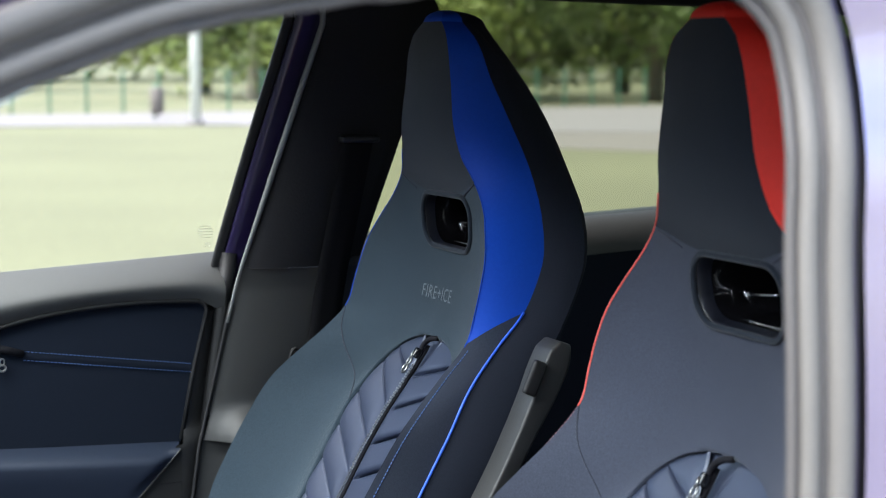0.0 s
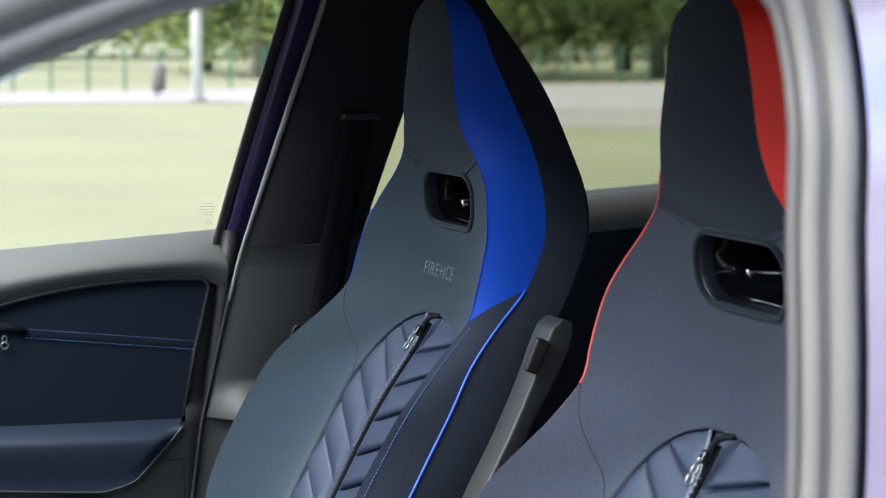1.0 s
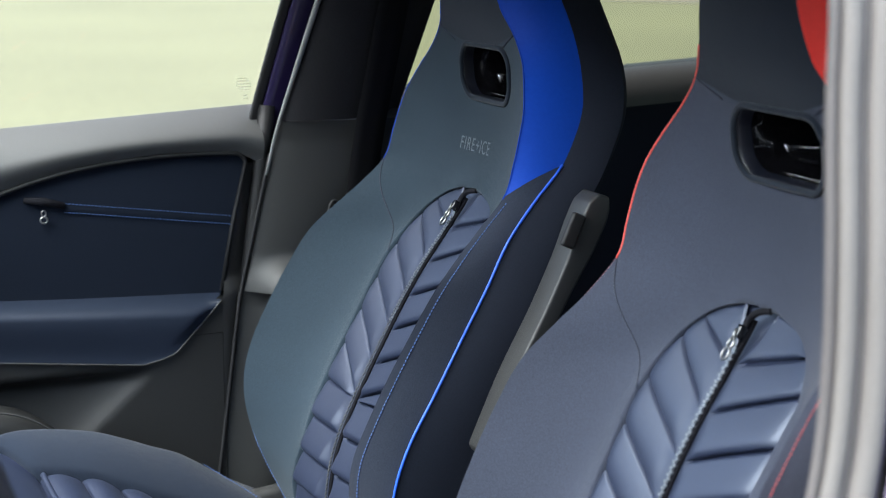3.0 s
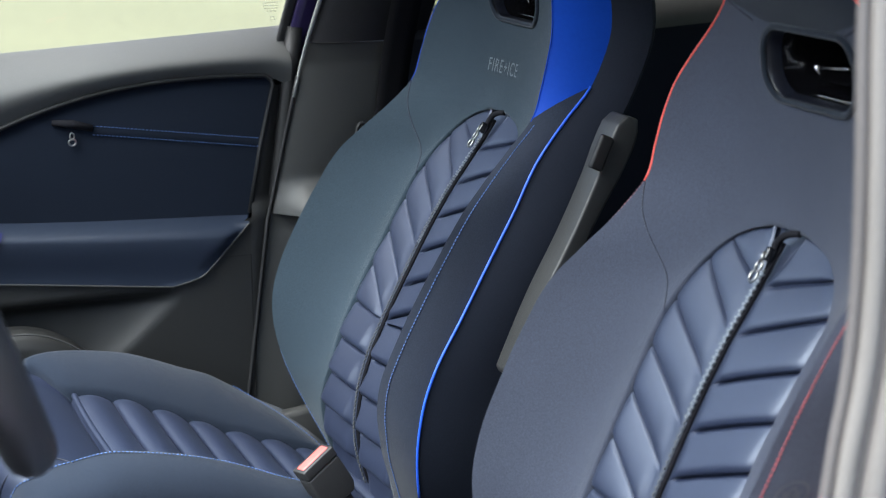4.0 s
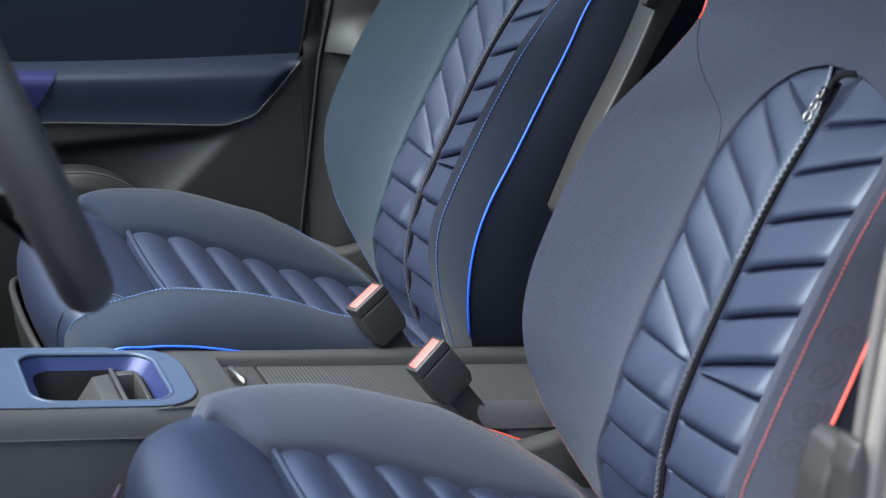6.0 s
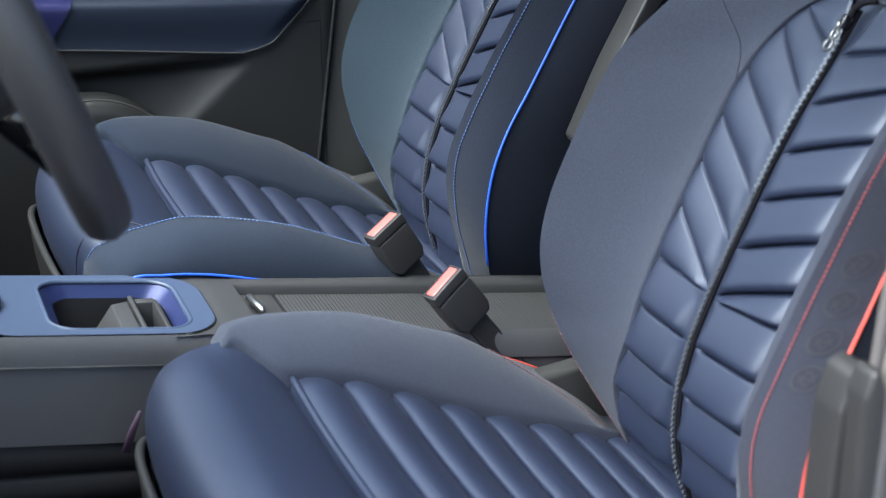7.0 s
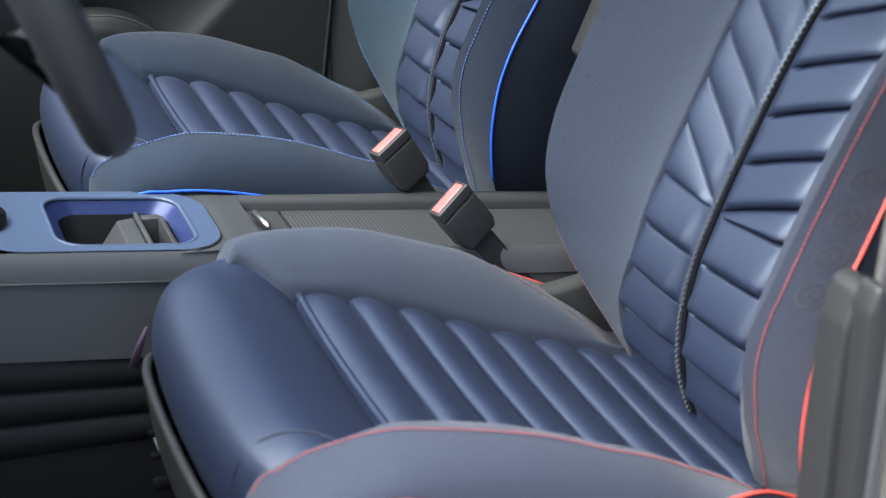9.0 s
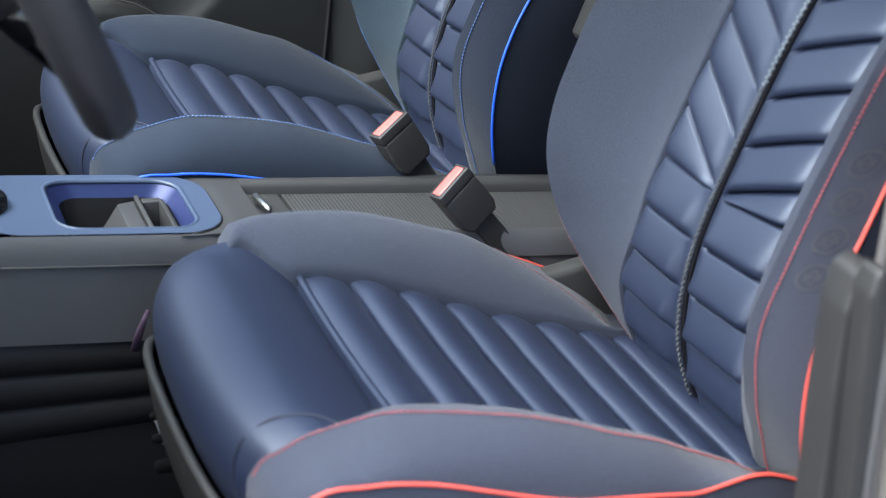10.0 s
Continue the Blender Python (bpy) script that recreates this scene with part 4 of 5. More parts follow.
def insert_width(h, sg=1):
    """Half the width of the quilted insert at a height; its outboard shoulder is squarer."""
    base = 0.113 + 0.015 * smoothstep(0.76, 0.66, h) + 0.003 * smoothstep(0.92, 1.0, h)
    if h < 0.985:
        return base
    u = (h - 0.985) / (INSERT_TOP - 0.985)
    return base * max(1 - u ** (2.4 if sg > 0 else 6.0), 0.0) ** 0.5 if u < 1 else 0.0


def back_front(h, y):
    """How far back the front face lies at a height and a distance from the middle."""
    xk, yk = CREST(h)
    t = min(abs(y) / yk, 1.0)
    w = smoothstep(1.02, 1.16, h)
    t0 = 0.58 * (1 - w)
    g = max((t - t0) / (1 - t0), 0.0) ** lerp(1.7, 2.2, w)
    xc = CENTRE(h)
    return xc + (xk - xc) * g


def flank_h(a):
    """Height along the flank, with closer steps over the rounded top."""
    return lerp(0.565, 1.50, a / 0.8) if a < 0.8 else 1.50 + 0.038 * math.sin((a - 0.8) / 0.2 * math.pi / 2)


def bezier(p0, p1, p2, t):
    return [(1 - t) ** 2 * a + 2 * t * (1 - t) * b + t * t * c for a, b, c in zip(p0, p1, p2)]


def back_side(h, k):
    """(x, y) of the side of the backrest: k 0 to 1 crest to piping, 1 to 2 piping to rear edge, 2 to 3 rear edge to the rear's middle."""
    hh = min(h, 1.522)
    a, b, c = CREST(hh), PIPE(hh), REAR(hh)
    if k <= 1:
        x, y = bezier(a, (lerp(a[0], b[0], 0.40), lerp(a[1], b[1], 0.72)), b, k)
    elif k <= 2:
        x, y = bezier(b, (lerp(b[0], c[0], 0.5), lerp(b[1], c[1], 0.5) + 0.006), c, k - 1)
    else:
        x, y = bezier(c, (c[0] + 0.03, c[1] * 0.95), (c[0] + 0.035, 0.0), k - 2)
    return x, y


def dome(x, y, h):
    """Closes the top of the headrest."""
    if h <= 1.522:
        return x, y, h
    f = math.sqrt(max(1 - ((h - 1.522) / 0.016) ** 2, 0.0))
    return 0.185 + (x - 0.185) * f, y * f, h


CUSH_CREST = curve_of([(-0.490, 0.178, 0.640), (-0.488, 0.183, 0.705), (-0.479, 0.190, 0.739), (-0.453, 0.195, 0.763), (-0.404, 0.197, 0.777), (-0.369, 0.205, 0.784), (-0.330, 0.213, 0.781), (-0.290, 0.219, 0.774),
                       (-0.250, 0.223, 0.764), (-0.213, 0.224, 0.750), (-0.172, 0.226, 0.732), (-0.133, 0.225, 0.716), (-0.100, 0.218, 0.695),
                       (-0.068, 0.206, 0.673), (-0.030, 0.187, 0.645), (0.011, 0.165, 0.607), (0.040, 0.150, 0.570)])
CUSH_PIPE = curve_of([(-0.490, 0.205, 0.630), (-0.478, 0.236, 0.690), (-0.45, 0.256, 0.732), (-0.40, 0.262, 0.738), (-0.353, 0.264, 0.732), (-0.290, 0.266, 0.716), (-0.238, 0.266, 0.702), (-0.145, 0.264, 0.684),
                      (-0.080, 0.262, 0.668), (-0.030, 0.258, 0.645), (0.040, 0.250, 0.606)])
CUSH_MID = curve_of([(-0.40, 0.738), (-0.347, 0.733), (-0.290, 0.722), (-0.236, 0.700), (-0.188, 0.678), (-0.138, 0.655), (-0.06, 0.625), (0.01, 0.598), (0.06, 0.585)])
LIP = smooth_line([(-0.338, 0.710), (-0.349, 0.729), (-0.375, 0.749), (-0.405, 0.763), (-0.440, 0.771), (-0.465, 0.763), (-0.481, 0.740), (-0.4865, 0.713), (-0.482, 0.685), (-0.466, 0.650)], 26)


def front_seat(label, y0, dx, dz, dzc, delta, accent, pipe_mat, thread_mat, cloth, word):
    """An integral-headrest sports seat. delta: degrees that the backrest leans further back."""
    ca, sa = math.cos(radians(delta)), math.sin(radians(delta))
    seat_ob = thing("front_seat", (-0.22 + dx, y0, 0.36), label, "car seat", "front seats")

    def B(x, y, z):
        return Vector((x * ca + (z - 0.75) * sa + dx, y + y0, 0.75 - x * sa + (z - 0.75) * ca + dz))

    inner_thread = thread_mat if word else DULL_THREAD

    def pipe_lift(x, sg):
        """The outer piping of the near cushion runs higher."""
        return 0.0 if word or sg > 0 else 0.002 + 0.015 * smoothstep(-0.20, -0.40, x) + 0.028 * smoothstep(-0.12, -0.03, x)

    def K(x, y, z):
        return Vector((x + dx, y + y0, z + dzc))

    part("backrest", back_fabric(B), cloth, seat_ob, "woven fabric cover")

    # headrest
    def head(a, b):
        t = 2 * b - 1
        h = lerp(max(1.318 - 0.030 * (1 - abs(t)), 1.2995), 1.522, a)
        y = t * CREST(h)[1]
        return B(back_front(h, y), y, h)

    part("headrest", sheet(head, 30, 24), HEAD_FABRIC, seat_ob, "charcoal fabric headrest front")
    top = sheet(lambda a, b: B(*dome(*((back_front(1.522, (2 * b - 1) * CREST(1.522)[1]), (2 * b - 1) * CREST(1.522)[1])), 1.522 + 0.0158 * math.sin(a * math.pi / 2))), 8, 20)
    for sg in (1, -1):
        sheet(lambda a, b: B(*dome(back_side(1.522, b)[0], sg * back_side(1.522, b)[1], 1.522 + 0.0158 * math.sin(a * math.pi / 2))), 8, 8, top)
    part("headrest_cap", top, accent, seat_ob, "coloured leatherette over the top")
    for sg in (1, -1):
        # coloured upper side, dark lower side, black flank
        part("shoulder_panel", sheet(lambda a, b: B(*(lambda x, y, h: (x, sg * y, h))(*back_side(lerp(lerp(1.125, 1.168, b), 1.522, a), b), lerp(lerp(1.125, 1.168, b), 1.522, a))), 46, 10), accent, seat_ob, "coloured leatherette side panel")
        # the far seat's bolsters take the cloth with shade in its colour
        for b0, b1, side_cloth, name in ((0.0, 0.2, FAR_SIDE_SHADE if word else cloth, "bolster_edge"), (0.2, 1.0, FAR_SIDE_SHADE if word else FABRIC_SIDE, "side_bolster")):
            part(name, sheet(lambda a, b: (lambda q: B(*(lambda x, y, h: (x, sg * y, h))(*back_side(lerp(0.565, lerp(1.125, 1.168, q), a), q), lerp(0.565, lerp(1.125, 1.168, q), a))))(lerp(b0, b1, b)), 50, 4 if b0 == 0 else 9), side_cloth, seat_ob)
        part("side_flank", sheet(lambda a, b: B(*dome(*(lambda x, y, h: (x, sg * y, h))(*back_side(flank_h(a), 1 + b), flank_h(a)))), 60, 8), FLANK, seat_ob, "dark navy textile flank")
        pipe_line = [B(*(lambda x, y, h: (x - 0.001, sg * (y + 0.001), h))(*back_side(h, 1.0), h)) for h in np.linspace(0.665, 1.168, 44)]
        part("piping", tube(pipe_line, 0.0018, 8), pipe_mat, seat_ob)
        line = [B(*(lambda x, y: (x - 0.0006, sg * (y + 0.0004), h))(*back_side(h, 0.19 if sg < 0 else 0.05 + 0.2 * smoothstep(0.70, 0.76, h)))) for h in np.linspace(0.60, 1.122, 90)]
        part("stitching", stitches(line, 0.0048, 0.0029, 0.00075), inner_thread if sg > 0 else thread_mat, seat_ob)
        bright = sg > 0 and not word
        part("edge_piping", tube([B(CREST(h)[0] + 0.0004, sg * (CREST(h)[1] + 0.0004), h) for h in np.linspace(1.122, 1.352, 30)], 0.0014 if bright else 0.0010, 6), pipe_mat if bright else accent, seat_ob)
        seam = [B(back_front(h, lerp(0.193, 0.117, s**1.2)) - 0.0003, sg * lerp(0.193, 0.117, s**1.2), h) for s, h in ((i / 16, lerp(1.122, 1.003, i / 16)) for i in range(17))]
        if sg > 0:
            part("seam", tube(seam, 0.0008, 6), NAVY_THREAD, seat_ob)
        neck = [B(back_front(h, y) - 0.0003, sg * y, h) for y, h in ((lerp(0.074, 0.113, i / 8), lerp(1.2995, 1.317, i / 8)) for i in range(9))]
        part("seam", tube(neck, 0.0012, 6), NAVY_THREAD, seat_ob)
    rear = bmesh.new()
    for sg in (1, -1):
        sheet(lambda a, b: B(*dome(*(lambda x, y, h: (x, sg * y, h))(*back_side(flank_h(a), 2 + b), flank_h(a)))), 60, 10, rear)
    gone = [f for f in rear.faces if cut_by_hole(f.calc_center_median(), y0, dz, 0.012)]
    bmesh.ops.delete(rear, geom=gone, context="FACES")
    part("rear_shell", rear, BLACK_TRIM, seat_ob)

    # opening under the headrest
    hc, hh, hw = HOLE
    ring = ring_points(hw, hh, 0.026)

    def taper(y, z):
        return (y * (1 + 0.06 * z / hh) if z < 0 else y * (1 - 0.06 * z / hh)) + HOLE_Y

    rim = [B(back_front(hc + z, taper(y, z)) - 0.001, taper(y, z), hc + z) for y, z in ring]
    rim.append(rim[0])
    part("opening_rim", tube(rim, 0.0036, 8, caps=False), HEAD_FABRIC, seat_ob, "padded dark rim of the opening")

    def funnel(a, grow, x_in, lift=0.0):
        y, z = ring[int(round(a * len(ring))) % len(ring)]
        return B(back_front(hc + z, taper(y, z)) + x_in, (taper(y, z) - HOLE_Y) * grow + HOLE_Y, hc + z * grow + lift)

    part("opening_frame", sheet(lambda a, b: funnel(a, lerp(0.985, 0.90 if not word else 0.95, b**0.8), 0.001 + 0.014 * b**1.6, 0.002 * b), len(ring), 6, closed_a=True), FRAME_NAVY, seat_ob, "dark navy moulded frame")
    part("opening_bezel", sheet(lambda a, b: funnel(a, lerp(0.90 if not word else 0.95, 0.80, b), 0.015 + 0.070 * b, 0.002 + 0.008 * b), len(ring), 6, closed_a=True), GLOSS_BLACK, seat_ob, "gloss black opening")
    # black sheet added in place of the dark cabin behind the through opening
    dark_sheet = bmesh.new()
    dark_sheet.faces.new([dark_sheet.verts.new(funnel(i / len(ring), 0.81, 0.084, 0.010)) for i in range(len(ring))])
    part("opening_dark_sheet", dark_sheet, GLOSS_BLACK, seat_ob)
    # lit trim edge along the lower lip, and the polished belt guide inside
    strip = [B(back_front(hc - 0.029, 0.0) + 0.016, lerp(0.024, -0.062, i / 8) + HOLE_Y, hc - 0.0275 - 0.001 * i / 8) for i in range(9)]
    part("lip_strip", tube(strip, 0.0011, 6), CHROME, seat_ob, "bright trim edge")
    guide = [(lerp(0.052, -0.050, i / 12) + HOLE_Y, hc - 0.004 + 0.010 * (i / 12) ** 2) for i in range(13)]
    part("belt_guide", sheet(lambda a, b: (lambda p: B(back_front(hc, p[0]) + 0.040 + 0.014 * b - 0.010 * math.sin(math.pi * a), p[0], p[1] - 0.017 * b))(guide[int(round(a * 12))]), 12, 5), GLOSS_BLACK, seat_ob, "polished black guide")
    # highlights on the guide, modelled as thin chrome tubes
    part("guide_glint", tube([B(back_front(hc, y) + 0.0385 - 0.010 * math.sin(math.pi * i / 12), y, z + 0.0006) for i, (y, z) in enumerate(guide[:9])], [0.0007 + 0.0007 * math.sin(math.pi * i / 8) for i in range(9)], 6), CHROME, seat_ob, "highlight drawn as a pale tube")
    y_e, z_e = guide[0]
    part("guide_glint", tube([B(back_front(hc, y_e) + 0.040, y_e + 0.001, z_e + 0.001), B(back_front(hc, y_e) + 0.046, y_e - 0.003, z_e - 0.013)], [0.0012, 0.0018], 6), CHROME, seat_ob)

    # quilted insert with its zip
    base = bmesh.new()
    sheet(lambda a, b: (lambda h, y: B(back_front(h, y) + 0.010, y, h))(lerp(0.565, INSERT_TOP - 0.001, a), (2 * b - 1) * (insert_width(lerp(0.565, INSERT_TOP - 0.001, a), 1 if b > 0.5 else -1) + 0.003)), 60, 24, base)
    part("insert_base", base, LEATHER, seat_ob)
    part("crease_panel", sheet(lambda a, b: (lambda h, y: B(back_front(h, y) + 0.005, y, h))(lerp(0.50, 0.70, a), (2 * b - 1) * (CREST(lerp(0.555, 0.70, a))[1] - 0.002)), 12, 16), LEATHER, seat_ob)
    for sg in (1, -1):
        v_lines = [(0.825 + 0.0455 * k, 0.825 + 0.0455 * k + ((0.053, 0.030) if sg > 0 else (0.044, 0.030))[k == 5]) for k in range(6)]
        flats = [(0.825 - 0.0505 * k, 0.825 - 0.0505 * k + (-0.002 if sg > 0 else 0.009)) for k in range(6)]
        bands = list(zip(v_lines, v_lines[1:])) + [(v_lines[5], (INSERT_TOP - 0.004, INSERT_TOP - 0.004)), (flats[0], v_lines[0])] + [(flats[k + 1], flats[k]) for k in range(5)]
        for lo, hi in bands:
            part("quilt_panel", quilt(B, sg, lo, hi), LEATHER, seat_ob)
    tape = [B(CENTRE(h) + 0.0036, 0, h) for h in np.linspace(0.585, 1.094, 60)]
    part("zip_tape", tube(tape, 0.0028, 10, flat=1.0), ZIP_TAPE, seat_ob, "black zip tape")
    teeth, dark = bmesh.new(), bmesh.new()
    for i, h in enumerate(np.arange(0.60, 1.070, 0.0031)):
        sg = 1 if i % 2 else -1
        p = B(CENTRE(h) - 0.0024, sg * 0.0011, h)
        wide = 0.0022 if h > 0.93 else 0.0015
        box((-0.0010, -wide, -0.0013), (0.0010, wide, 0.0013), 0, teeth if h > 0.93 else dark, Matrix.Translation(p) @ Matrix.Rotation(radians(28), 4, "Y"))
    part("zip_teeth", dark, ZIP_DARK, seat_ob, "black zip teeth", smooth=False)
    part("zip_teeth", teeth, ZIP_METAL, seat_ob, "metal zip teeth", smooth=False)
    tail = [B(CENTRE(1.086) - 0.0035, 0.0005, 1.086), B(CENTRE(1.094) - 0.0045, 0.0, 1.094), B(CENTRE(1.101) - 0.0045, -0.005, 1.101), B(CENTRE(1.1055) - 0.003, -0.014, 1.1055), B(CENTRE(1.1065) + 0.001, -0.022, 1.1065)]
    part("zip_end", tube(smooth_line(tail, 20), 0.0036, 8), ZIP_TAPE, seat_ob, "black zip end folded aside")
    zp = B(CENTRE(1.084) - 0.0075, 0, 1.084)
    up = (B(CENTRE(1.09), 0, 1.09) - B(CENTRE(1.05), 0, 1.05)).normalized()
    slider = part("zip_slider", box((-0.0035, -0.0045, -0.007), (0.0035, 0.0045, 0.007), 0.0018, None, Matrix.Translation(zp) @ up.to_track_quat("Z", "Y").to_matrix().to_4x4()), GLOSS_BLACK, seat_ob, "black zip slider")
    pull = torus(zp - up * 0.012 + Vector((-0.004, 0, 0)), up, (0, 1, 0), 0.0055, 0.0042, 0.0015, 18)
    torus(zp - up * 0.023 + Vector((-0.004, 0, 0)), up, (0, 1, 0), 0.0062, 0.0050, 0.0016, 18, bm=pull)
    tube([zp + Vector((-0.006, 0, 0)) + up * 0.004, zp - up * 0.008 + Vector((-0.005, 0, 0))], 0.002, 6, pull)
    part("zip_pull", pull, ZIP_METAL, slider, "chrome zip pull with two rings")

    # cushion
    part("cushion_insert_base", sheet(lambda a, b: K(lerp(-0.36, 0.055, a), (2 * b - 1) * 0.170, CUSH_MID(lerp(-0.36, 0.055, a)) - 0.008), 20, 6), LEATHER, seat_ob)
    edges = [-0.347, -0.292, -0.240, -0.189, -0.138, -0.087, -0.036, 0.006, 0.050]
    for i, (e0, e1) in enumerate(zip(edges, edges[1:])):
        part("quilt_flute", sheet(lambda a, b: flute(K, e0, e1, a, b), 28, 16), LEATHER, seat_ob)
        if i:
            seam = [K(e0 + 0.004 * abs(t) ** 2, 0.155 * t, CUSH_MID(e0) - 0.0035) for t in np.linspace(-1, 1, 13)]
            part("seam", tube(seam, 0.0010, 5), NAVY_THREAD, seat_ob)
    lip = sheet(lambda a, b: lip_point(K, a, b), 26, 26)
    part("cushion_lip", lip, LEATHER, seat_ob, "smooth leatherette front roll")
    for sg in (1, -1):
        seam = smooth_line([tuple(lip_point(K, a, 0.5 + 0.5 * sg * t) + Vector((-0.0006, 0, 0.0008))) for a, t in ((22 / 26, 0.90), (19 / 26, 0.84), (16 / 26, 0.80), (13 / 26, 0.80), (10 / 26, 0.84), (7 / 26, 0.93))], 20)
        if sg < 0:
            part("seam", tube(seam, 0.0010, 5), NAVY_THREAD, seat_ob)
    part("insert_front_edge", tube([K(-0.343 + 0.004 * (t * t), 0.160 * t, CUSH_MID(-0.343) + 0.0035) for t in np.linspace(-1, 1, 17)], 0.0042, 8), LEATHER, seat_ob)
    for sg in (1, -1):
        part("cushion_bolster", sheet(lambda a, b: cushion_side(K, sg, a, b, pipe_lift), 60, 36), FAR_CUSHION_SHADE if word else cloth, seat_ob)
        line = [K(x, sg * (CUSH_CREST(x)[0] + 0.004), CUSH_CREST(x)[1] + 0.0010) for x in np.linspace(-0.478 if sg < 0 else -0.10, 0.012, 90)]
        part("stitching", stitches(line, 0.0048, 0.0029, 0.00075), inner_thread if sg > 0 else thread_mat, seat_ob)
        line = [K(x, sg * (CUSH_PIPE(x)[0] + 0.001), min(CUSH_PIPE(x)[1] + pipe_lift(x, sg), CUSH_CREST(x)[1] - 0.012 + 0.06 * smoothstep(-0.13, -0.03, x))) for x in np.linspace(-0.455 if sg < 0 else -0.37, 0.02, 50)]
        if sg < 0 or not word:
            part("piping", tube(line, 0.0017, 8), pipe_mat, seat_ob)
        part("seat_side_cover", prism([(-0.470 + 0.05 * (sg > 0), 0.50), (-0.485 + 0.06 * (sg > 0), 0.60), (-0.45 + 0.05 * (sg > 0), 0.64), (-0.30, 0.645), (-0.12, 0.64), (0.06, 0.66), (0.13, 0.62), (0.12, 0.52), (0.02, 0.48), (-0.35, 0.47)], 1, y0 + sg * 0.238 - 0.014, y0 + sg * 0.238 + 0.014, 0.008), PLASTIC, seat_ob, "grey plastic side cover")
        part("floor_rail", box((-0.45 + dx, y0 + sg * 0.19 - 0.02, 0.36), (0.12 + dx, y0 + sg * 0.19 + 0.02, 0.40), 0.004), DARK_PLASTIC, seat_ob)
        for xx in (-0.36, 0.04):
            part("leg", box((xx - 0.025 + dx, y0 + sg * 0.19 - 0.015, 0.39), (xx + 0.025 + dx, y0 + sg * 0.19 + 0.015, 0.52), 0.004), DARK_PLASTIC, seat_ob)
    part("front_shell", sheet(lambda a, b: K(-0.497 - 0.013 * (1 - (2 * b - 1) ** 2) + 0.06 * a**2 + 0.05 * abs(2 * b - 1) ** 5, (2 * b - 1) * 0.243, lerp(0.694 - 0.05 * abs(2 * b - 1) ** 4, 0.47, a)), 10, 24), GREY_TRIM, seat_ob, "grey plastic front shell")
    part("shell_edge", tube([K(-0.494 - 0.013 * (1 - t * t) + 0.05 * abs(t) ** 5, t * 0.243, 0.695 - 0.05 * abs(t) ** 4) for t in np.linspace(-1, 1, 25)], 0.005, 8), GREY_TRIM, seat_ob)
    for z, r in () if word else ((0.632, 0.0045), (0.606, 0.0045), (0.574, 0.007)):
        part("lever", tube([K(-0.470, 0.112, z), K(-0.504, 0.112, z + 0.002), K(-0.508, 0.112, z + 0.002)], [r, r, r * 0.7], 10), CARPET, seat_ob)
    if not word:
        part("strap", tube([K(-0.484, 0.209, 0.700), K(-0.494, 0.210, 0.678), K(-0.502, 0.210, 0.656)], [0.002, 0.004, 0.005], 8, flat=0.35), STRAP, seat_ob, "small faded purple strap")
    part("seat_pan", box((-0.45 + dx, y0 - 0.225, 0.50), (0.10 + dx, y0 + 0.225, 0.56), 0.01), DARK_PLASTIC, seat_ob)
    return seat_ob, B, K


def cut_by_hole(p, y0, dz, grow=0.0):
    hc, hh, hw = HOLE
    return abs(p.z - dz - hc) < hh + grow and abs(p.y - y0 - HOLE_Y) < hw + grow


def back_fabric(B):
    """The woven cover round the insert, up to the neck."""
    hc, hh, hw = HOLE
    ring = ring_points(hw, hh, 0.026, 3)
    bm = bmesh.new()

    def inside(y, h):
        z = h - hc
        lim = hw * (1 - 0.06 * abs(z) / hh) - 0.002
        return abs(z) < hh - 0.002 and abs(y) < lim and (max(abs(z) - (hh - 0.026), 0) ** 2 + max(abs(y) - (lim - 0.026), 0) ** 2) < 0.025**2

    for sg in (1, -1):
        na, nb = 190, 40

        def at(a, b):
            h0 = lerp(0.565, 1.318, a)
            w = insert_width(h0, sg)
            yk = CREST(h0)[1]
            y = lerp(w, yk, b**2.2 if w > 0 else b)
            neck = max(1.318 - 0.030 * (1 - y / yk), 1.2995)
            h = min(h0, neck)
            x = back_front(h, y)
            if w > 0:
                d = (y - w) / 0.0045
                fade = smoothstep(INSERT_TOP + 0.004, INSERT_TOP - 0.01, h0)
                if d < 1:
                    x += fade * 0.009 * (1 - d) ** 2.2
            return x, sg * y, h

        rows = []
        for i in range(na + 1):
            rows.append([at(i / na, j / nb) for j in range(nb + 1)])
        verts = {}

        def vert(i, j):
            if (i, j) not in verts:
                verts[i, j] = bm.verts.new(B(*rows[i][j]))
            return verts[i, j]

        for i in range(na):
            for j in range(nb):
                c = [rows[i][j], rows[i + 1][j], rows[i + 1][j + 1], rows[i][j + 1]]
                if inside(sum(p[1] for p in c) / 4 - HOLE_Y, sum(p[2] for p in c) / 4):
                    continue
                bm.faces.new((vert(i, j), vert(i + 1, j), vert(i + 1, j + 1), vert(i, j + 1)))
    bmesh.ops.remove_doubles(bm, verts=bm.verts, dist=1e-5)
    return bm


